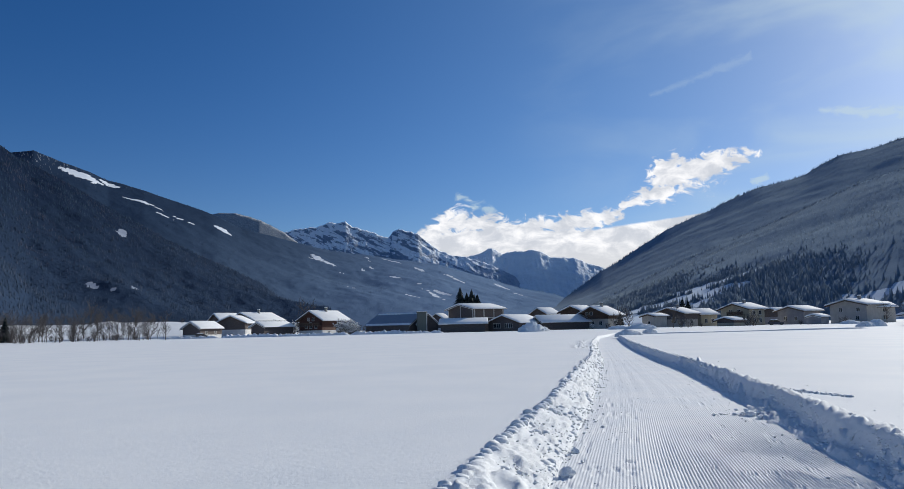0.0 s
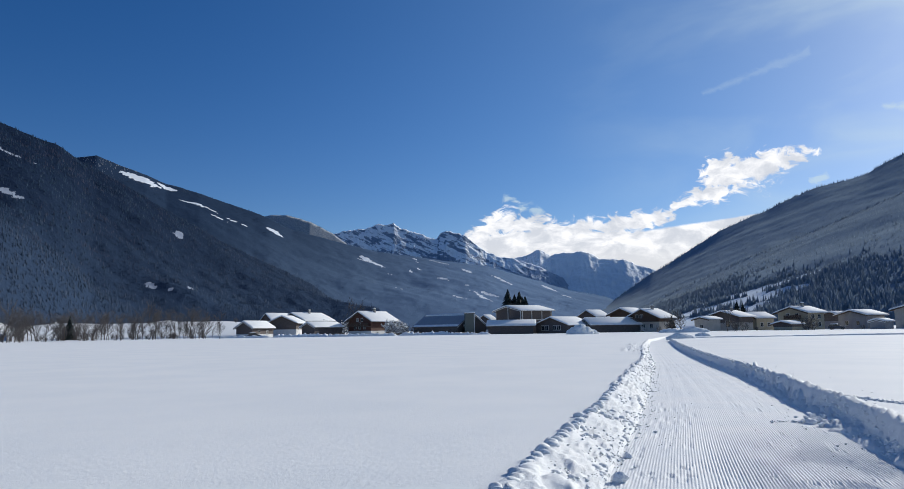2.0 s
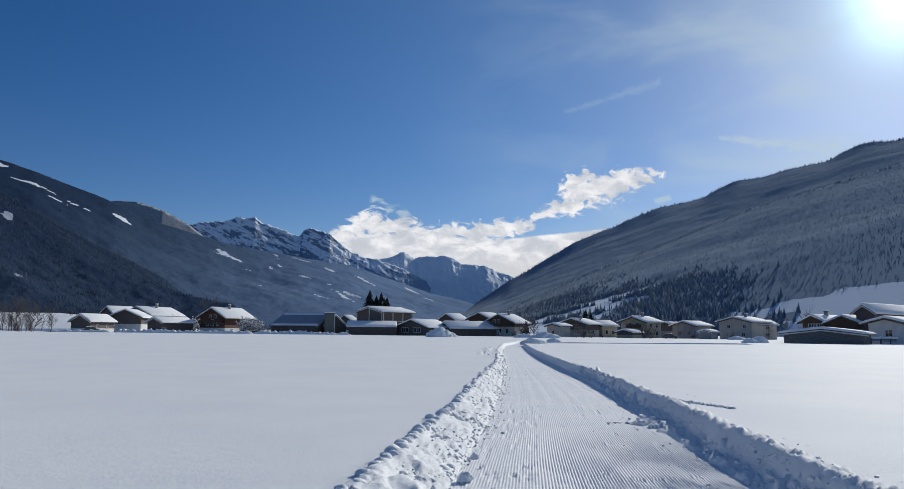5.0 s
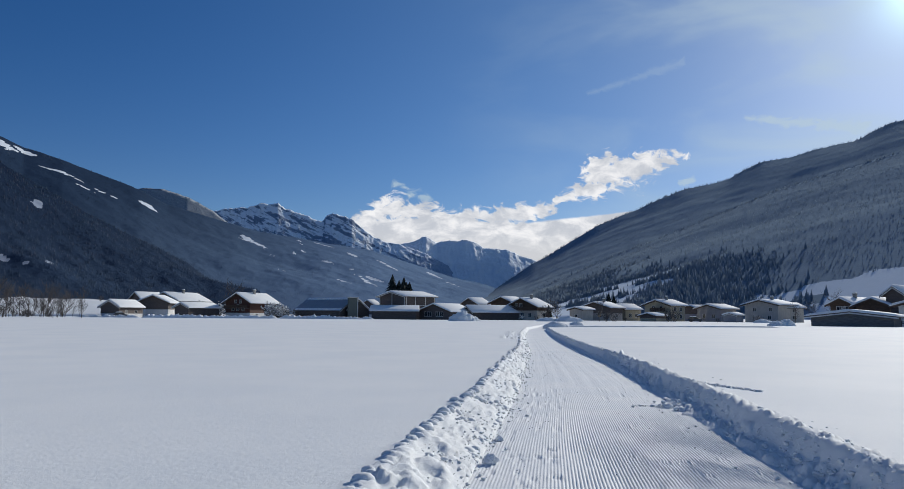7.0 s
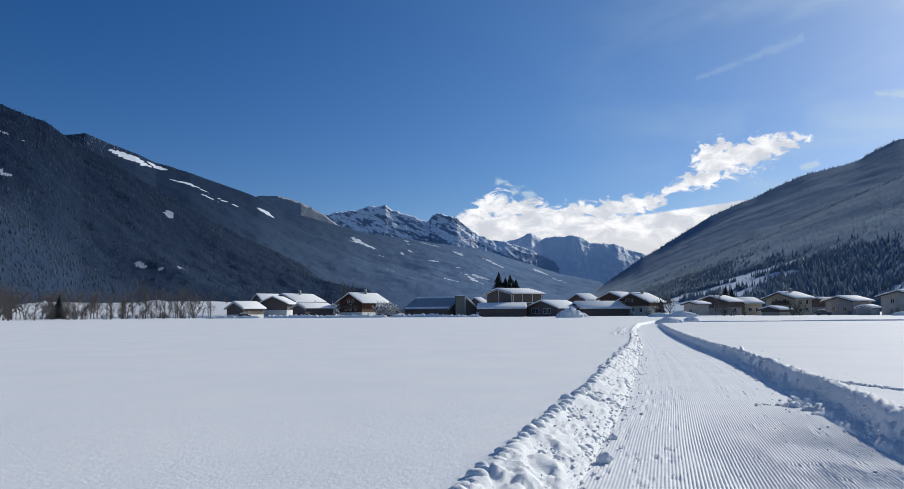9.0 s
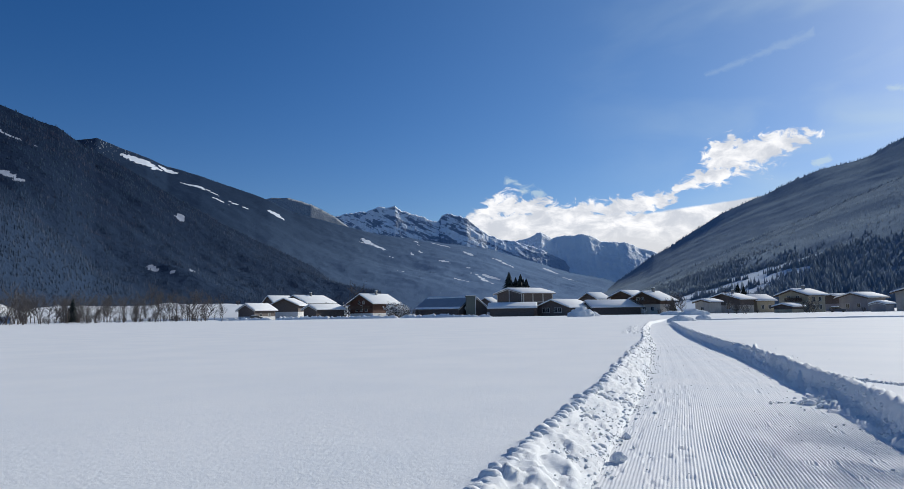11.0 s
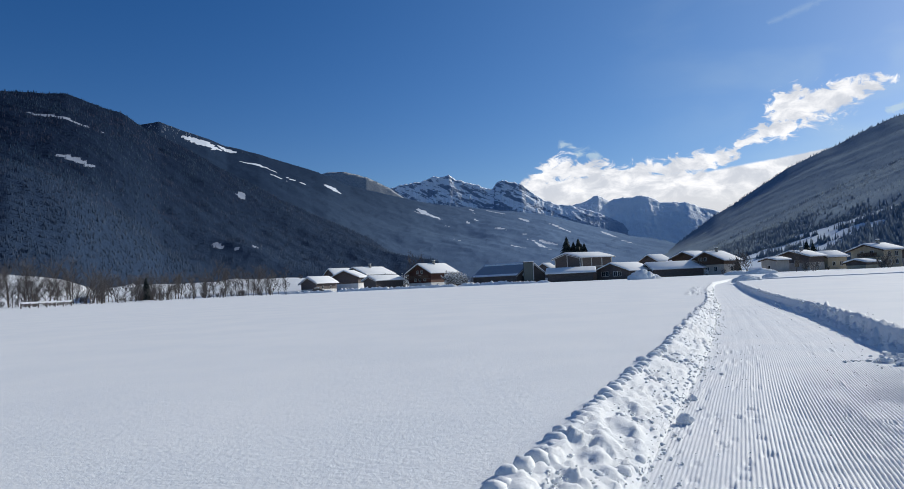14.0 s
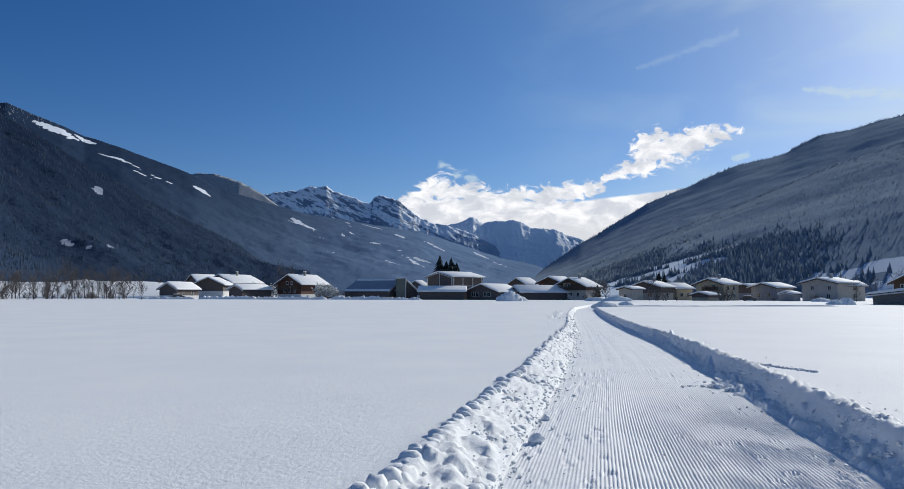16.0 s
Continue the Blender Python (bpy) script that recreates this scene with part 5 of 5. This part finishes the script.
# ---- snow heaps, lumps, fences ----
def heap_mesh(name, seed, rx, ry, h, n=60, rough=0.55):
    """A heap of tumbled snow: a dome built up of rounded clods."""
    g = np.random.default_rng(seed)
    u, v = np.meshgrid(np.linspace(-1, 1, n), np.linspace(-1, 1, n))
    d = np.sqrt(u * u + v * v)
    z = h * np.clip(1 - d ** 1.6, 0, 1) * (1 + rough * fbm(u * 2 + seed, v * 2, 4, seed))
    for _ in range(110):
        cx, cy, rr = g.uniform(-0.8, 0.8), g.uniform(-0.8, 0.8), g.uniform(0.06, 0.24)
        q = ((u - cx) ** 2 + (v - cy) ** 2) / rr ** 2
        top = h * max(0, 1 - math.hypot(cx, cy) ** 1.6)
        z = np.maximum(z, np.where(q < 1, top + h * rough * 0.9 * rr * 3 * np.sqrt(np.clip(1 - q, 0, 1)) - 0.1 * h, 0))
    z = np.where(d > 1.0, -0.12, z - 0.06 * smooth(d, 0.8, 1.0))
    return mesh_from(name, np.stack([u * rx, v * ry, z], -1).reshape(-1, 3), grid_faces(n, n))


for k, (x, y, rz, rx, ry, h) in enumerate(((19.2, 165, 0, 3.4, 2.4, 2.0), (22.3, 166, 20, 1.6, 1.4, 1.0), (20.3, 79.5, 10, 1.5, 0.8, 0.62), (21.6, 80, 30, 0.9, 0.7, 0.35), (28.3, 98, 5, 1.2, 0.8, 0.5),
                                           (47, 170, 0, 4.0, 2.0, 1.2), (67.4, 111.5, 20, 1.6, 1.3, 0.75), (69.6, 112, -20, 1.6, 1.2, 1.0), (42, 172, 0, 3.0, 2.0, 1.0), (98, 168, 10, 3.0, 1.6, 0.9))):
    o = part("snow_mound", heap_mesh("snow_mound", 50 + k, rx, ry, h), SNOW)
    o.matrix_world = pose(x, y, FIELD, 0, 0, rz)
    tagged(o, "shovelled heap of lumpy snow on the field" if h < 1.2 else "tall ploughed pile of snow blocks", "snow mound", "snow mounds")


def lump_mesh(name, seed, size):
    """A broken block of pressed snow: flat faces, blunt edges."""
    g = random.Random(seed)
    bm = bmesh.new()
    bmesh.ops.create_icosphere(bm, subdivisions=3, radius=1)
    rough_ = 0.16
    cuts = [Vector((g.uniform(-1, 1), g.uniform(-1, 1), g.uniform(-0.3, 1))).normalized() for _ in range(9)]
    for v in bm.verts:
        d = v.co.normalized()
        m = min([1.0] + [0.72 / max(0.05, d.dot(c)) for c in cuts])
        v.co = d * m * (1 + rough_ * noise.noise(d * 3.5 + Vector((seed, 0, 0))) + 0.07 * noise.noise(d * 9)) * size
        v.co.z *= 0.75
    for f_ in bm.faces:
        f_.smooth = False
    return bm


for k, (x, y, s) in enumerate(((1.22, 7.72, 0.10), (1.57, 9.1, 0.065))):
    o = part("snow_lump", lump_mesh("snow_lump", 5 + k, s), SNOW)
    o.matrix_world = pose(x, y, s * 0.42, 5, -8, 40 * k)
    tagged(o, "loose lump of pressed snow on the groomed track", "snow lump", "snow lumps")


def crumbs(name, label, places_, seed):
    """Loose bits of snow as one mesh: small broken pieces of eight uneven faces, turned at random."""
    g = np.random.default_rng(seed)
    at = np.array(places_)
    n = len(at)
    six = np.array([(1, 0, 0), (0, 1, 0), (-1, 0, 0), (0, -1, 0), (0, 0, 1), (0, 0, -1)], dtype=float)
    q = g.normal(size=(n, 4))
    q /= np.linalg.norm(q, axis=1)[:, None]
    a, b, c, d = q.T
    turn = np.stack([np.stack([1 - 2 * (c * c + d * d), 2 * (b * c - a * d), 2 * (b * d + a * c)], -1),
                     np.stack([2 * (b * c + a * d), 1 - 2 * (b * b + d * d), 2 * (c * d - a * b)], -1),
                     np.stack([2 * (b * d - a * c), 2 * (c * d + a * b), 1 - 2 * (b * b + c * c)], -1)], 1)
    pts = six[None] * g.uniform(0.55, 1.3, (n, 6, 1)) + g.normal(0, 0.15, (n, 6, 3))
    pts = np.einsum("nij,nkj->nki", turn, pts) * at[:, 3][:, None, None]
    pts[..., 2] *= 0.75
    faces = np.array([(0, 1, 4), (1, 2, 4), (2, 3, 4), (3, 0, 4), (1, 0, 5), (2, 1, 5), (3, 2, 5), (0, 3, 5)])
    verts = (pts + at[:, None, :3]).reshape(-1, 3)
    tri = (np.arange(n)[:, None, None] * 6 + faces[None]).reshape(-1, 3)
    return tagged(part(name, mesh_from(name, verts, tri), SNOW), label, "snow", kind="stuff")


def clod_heap(name, label, places_, seed):
    """Rounded broken clods as one mesh, each a dented ball pressed a little flat."""
    g = np.random.default_rng(seed)
    bm = bmesh.new()
    bmesh.ops.create_icosphere(bm, subdivisions=2, radius=1)
    ball = np.array([v.co for v in bm.verts])
    tri = np.array([[v.index for v in f_.verts] for f_ in bm.faces])
    bm.free()
    verts, faces = [], []
    for k, (x, y, z, s) in enumerate(places_):
        cut = g.normal(size=(7, 3))
        cut /= np.linalg.norm(cut, axis=1)[:, None]
        d = np.clip(ball @ cut.T, 0.05, 1)
        rad = np.minimum(1.0, (g.uniform(0.7, 0.95, 7)[None] / d).min(1)) * (1 + 0.06 * g.normal(size=len(ball)))
        spin = g.uniform(0, 6.28)
        c, q = math.cos(spin), math.sin(spin)
        p = ball * rad[:, None] * np.array([1.0, g.uniform(0.7, 1.2), g.uniform(0.6, 0.85)])
        verts.append(np.stack([p[:, 0] * c - p[:, 1] * q, p[:, 0] * q + p[:, 1] * c, p[:, 2]], -1) * s + np.array((x, y, z)))
        faces.append(tri + k * len(ball))
    return tagged(part(name, mesh_from(name, np.concatenate(verts), np.concatenate(faces)), SNOW), label, "snow", kind="stuff")


g = np.random.default_rng(33)
lumps = []
y = 2.8
while y < 34:                                                      # pillows along the crest of the left bank
    lumps.append((rounded(np.array([y]), TRACK_LEFT)[0] - g.normal(0.985, 0.04) * left_width(y), y, FIELD + 0.02, g.uniform(0.07, 0.125) * (1 - 0.4 * min(y / 30, 1))))
    y += g.uniform(0.10, 0.22) * (1 + y / 34)
for _ in range(620):                                               # broken clods down its face
    y = 2.8 + 26 * g.random() ** 1.6
    p = g.uniform(0.05, 0.68)
    lumps.append((rounded(np.array([y]), TRACK_LEFT)[0] - p * left_width(y) / 0.74, y, 0.01 + 0.27 * (p / 0.78) ** 0.8, 0.02 + 0.075 * g.random() ** 2.2))
for _ in range(130):                                               # at the foot of the right bank
    y = 2.8 + 26 * g.random() ** 1.6
    p = g.uniform(0.14, 0.26)
    lumps.append((rounded(np.array([y]), TRACK_RIGHT)[0] + p * right_width(y) / 0.42, y, 0.015 + 0.05 * smooth(p, 0.08, 0.25), 0.015 + 0.04 * g.random() ** 2))
for _ in range(18):                                                # where the right bank has slumped
    p = g.uniform(-0.25, 0.25)
    lumps.append((5.35 + p, 12.3 + g.normal(0, 0.35), 0.03 + 0.2 * max(p, 0), 0.022 + 0.045 * g.random()))
for _ in range(260):                                               # both banks behind
    y, left_ = g.uniform(-14, 2.8), g.random() < 0.65
    p = g.uniform(0.05, 0.75) if left_ else g.uniform(0.0, 0.2)
    x = rounded(np.array([y]), TRACK_LEFT)[0] - p if left_ else rounded(np.array([y]), TRACK_RIGHT)[0] + p
    lumps.append((x, y, 0.01 + 0.27 * (p / 0.78) ** 0.8 if left_ else 0.03, 0.02 + 0.09 * g.random() ** 1.6))
clod_heap("snow_clods", "rounded clods of ploughed snow along the track", lumps, 34)

g = np.random.default_rng(21)
bits = []
for _ in range(3600):                                              # broken bits all over the left bank
    y = 2.8 + 22 * g.random() ** 1.7
    p = 0.66 * g.random() ** 1.3
    bits.append((rounded(np.array([y]), TRACK_LEFT)[0] - p * left_width(y) / 0.72, y, 0.025 + 0.28 * (p / 0.72) ** 0.8 + g.normal(0, 0.015), 0.007 + 0.028 * g.random() ** 3))
for _ in range(3800):                                              # and on the crest of the right one
    y = 2.8 + 26 * g.random() ** 1.6
    p = 0.38 + abs(g.normal(0, 0.06))
    bits.append((rounded(np.array([y]), TRACK_RIGHT)[0] + p * right_width(y) / 0.42, y, FIELD + 0.09, 0.008 + 0.036 * g.random() ** 3))
for _ in range(2600):                                              # both banks farther off
    y, on_left_ = 18 + 44 * g.random(), g.random() < 0.6
    p = g.uniform(0.0, 1.05)
    x = rounded(np.array([y]), TRACK_LEFT)[0] - p * left_width(y) if on_left_ else rounded(np.array([y]), TRACK_RIGHT)[0] + (0.75 + 0.35 * p) * right_width(y)
    bits.append((x, y, 0.03 + 0.28 * p ** 0.8 if on_left_ else FIELD + 0.05, 0.025 + 0.075 * g.random() ** 2))
for _ in range(1500):
    y = 2.8 + 20 * g.random() ** 1.6
    p = g.uniform(0.12, 0.27)
    bits.append((rounded(np.array([y]), TRACK_RIGHT)[0] + p * right_width(y) / 0.42, y, 0.02 + 0.05 * smooth(p, 0.1, 0.25), 0.008 + 0.03 * g.random() ** 3))
for _ in range(1600):                                              # on the face of the right bank
    y = 2.8 + 18 * g.random() ** 1.6
    p = g.uniform(0.2, 0.4)
    bits.append((rounded(np.array([y]), TRACK_RIGHT)[0] + p * right_width(y) / 0.42, y, 0.1 + 0.24 * smooth(p, 0.2, 0.38), 0.008 + 0.03 * g.random() ** 3))
for _ in range(520):                                               # along the foot of the left bank
    y = 3 + 27 * g.random() ** 1.6
    bits.append((rounded(np.array([y]), TRACK_LEFT)[0] + abs(g.normal(0, 0.16)) - 0.05, y, 0.012, 0.008 + 0.03 * g.random() ** 3))
for _ in range(260):                                               # scattered over the combed snow
    y = 3.5 + 30 * g.random() ** 1.5
    lo, hi = rounded(np.array([y]), TRACK_LEFT)[0], rounded(np.array([y]), TRACK_RIGHT)[0]
    bits.append((lo + (hi - lo) * (0.1 + 0.85 * g.random()), y, 0.003, 0.005 + 0.013 * g.random() ** 2))
for _ in range(140):                                               # and before the right one
    y = 3.5 + 26 * g.random() ** 1.5
    bits.append((rounded(np.array([y]), TRACK_RIGHT)[0] - abs(g.normal(0, 0.22)) + 0.1, y, 0.012, 0.008 + 0.025 * g.random() ** 3))
for _ in range(70):                                                # a spill across the track
    t = g.random()
    bits.append((4.55 + 0.95 * t, 12.35 - 0.1 * t + g.normal(0, 0.08), 0.015, 0.012 + 0.035 * g.random() ** 2))
for _ in range(240):                                               # a line of crumbs on the field
    t = g.random()
    bits.append((6.14 + 0.38 * t + g.normal(0, 0.03), 12.90 - 1.37 * t + g.normal(0, 0.12), FIELD + 0.085, 0.015 + 0.045 * g.random() ** 2))
for _ in range(160):
    y = 3.5 + 20 * g.random() ** 1.4
    bits.append((rounded(np.array([y]), TRACK_RIGHT)[0] + right_width(y) + 0.1 + abs(g.normal(0, 0.4)), y, FIELD + 0.075, 0.008 + 0.025 * g.random() ** 3))
crumbs("snow_crumbs", "loose crumbs of snow beside the track", bits, 22)


def fence(x0, y0, x1, y1, n):
    ob = thing("fence", pose(x0, y0, FIELD, 0, 0, math.degrees(math.atan2(y1 - y0, x1 - x0))), "low wooden fence with snow-capped rails by the field's edge", "fence")
    ln = math.hypot(x1 - x0, y1 - y0)
    for i in range(n + 1):
        x = i * ln / n
        p = part("post", box(x - 0.09, x + 0.09, -0.09, 0.09, -0.3, 1.05, 0.01), WOOD_DARK, ob)
        part("snow_cap", box(x - 0.17, x + 0.17, -0.17, 0.17, 1.052, 1.36, 0.07), SNOW, p)
    for i in range(n):
        a, b = (i + 0.06) * ln / n, (i + 0.94) * ln / n
        part("rail", box(a, b, -0.04, 0.04, 0.5, 0.64), WOOD_DARK, ob)
        c = part("rail", box(a, b, -0.04, 0.04, 0.78, 0.9), WOOD_DARK, ob)
        part("snow_cap", box(a, b, -0.22, 0.22, 0.902, 1.3, 0.1), SNOW, c, "roll of snow on the rail")


fence(-108.9, 123.9, -104.6, 133.0, 6)
fence(91, 112, 104, 116, 5)


def snow_bank(x0, y0, x1, y1, h, wide, seed, label="low ploughed bank of snow along a path across the field", lumpy=0.12):
    """A ploughed bank along a path: a long low ridge, steep towards the path, with a lumpy crest."""
    ln = math.hypot(x1 - x0, y1 - y0)
    n = int(ln * 5)
    u, v = np.meshgrid(np.linspace(0, ln, n), np.array([-1.0, -0.55, -0.3, -0.12, 0.0, 0.2, 0.5, 1.0, 1.4]) * wide)
    shape = np.interp(v / wide, (-1.0, -0.55, -0.3, -0.12, 0.0, 0.2, 0.5, 1.4), (-0.3, 0.03, 0.5, 0.95, 1.0, 0.85, 0.5, -0.3))
    z = h * shape * (0.8 + 0.2 * fbm(u / 3, v, 4, seed) + lumpy * fbm(u / 0.55, v / 0.55, 3, seed + 5)) * smooth(u, 0, 2) * (1 - smooth(u, ln - 2, ln)) - 0.02
    o = part("snow_bank", mesh_from("snow_bank", np.stack([u, v, z], -1).reshape(-1, 3), grid_faces(*u.shape)), SNOW)
    o.matrix_world = pose(x0, y0, FIELD, 0, 0, math.degrees(math.atan2(y1 - y0, x1 - x0)))
    tagged(o, label, "snow bank", "snow banks")


snow_bank(21.5, 83.2, 56, 91, 0.24, 0.3, 1)


for k, (x0, y0, x1, y1, h) in enumerate(((-84, 196, -67, 199, 0.8), (-68, 200, -50, 202, 1.1), (-52, 201, -30, 204, 0.9), (-31, 205, -10, 203, 1.1), (-12, 201, -2, 201, 0.8))):
    snow_bank(x0, y0, x1, y1, h, 1.6, 20 + k, "rough ploughed bank of snow before the houses", 0.65)


def car(x, y, rz, label):
    ob = thing("car", pose(x, y, 0.25, 0, 0, rz), label, "car", "parked cars")
    part("body", prism([(-2.1, 0.3), (-2.1, 0.85), (-1.9, 0.95), (1.1, 0.95), (2.05, 0.8), (2.1, 0.3)], -0.85, 0.85), CARPAINT, ob)
    part("cabin", prism([(-1.9, 0.952), (-1.5, 1.45), (0.3, 1.47), (1.05, 0.952)], -0.78, 0.78), PANE, ob, "dark glazed cabin")
    part("snow_cap", prism([(-1.6, 1.475), (-1.4, 1.68), (0.1, 1.7), (0.35, 1.475)], -0.75, 0.75), SNOW, ob, "thick snow on the roof")
    for wx in (-1.35, 1.35):
        for wy in (-0.86, 0.86):
            bm = bmesh.new()
            bmesh.ops.create_cone(bm, cap_ends=True, segments=20, radius1=0.32, radius2=0.32, depth=0.2, matrix=pose(wx, wy, 0.32, 90))
            wh = part("wheel", bm, RUBBER, ob)
            bm = bmesh.new()
            bmesh.ops.create_cone(bm, cap_ends=True, segments=14, radius1=0.2, radius2=0.18, depth=0.22, matrix=pose(wx, wy, 0.32, 90))
            part("rim", bm, METAL, wh)


car(-75, 205.5, 20, "dark car parked under a cap of snow")
car(93, 196, -30, "dark parked car with snow on its roof")
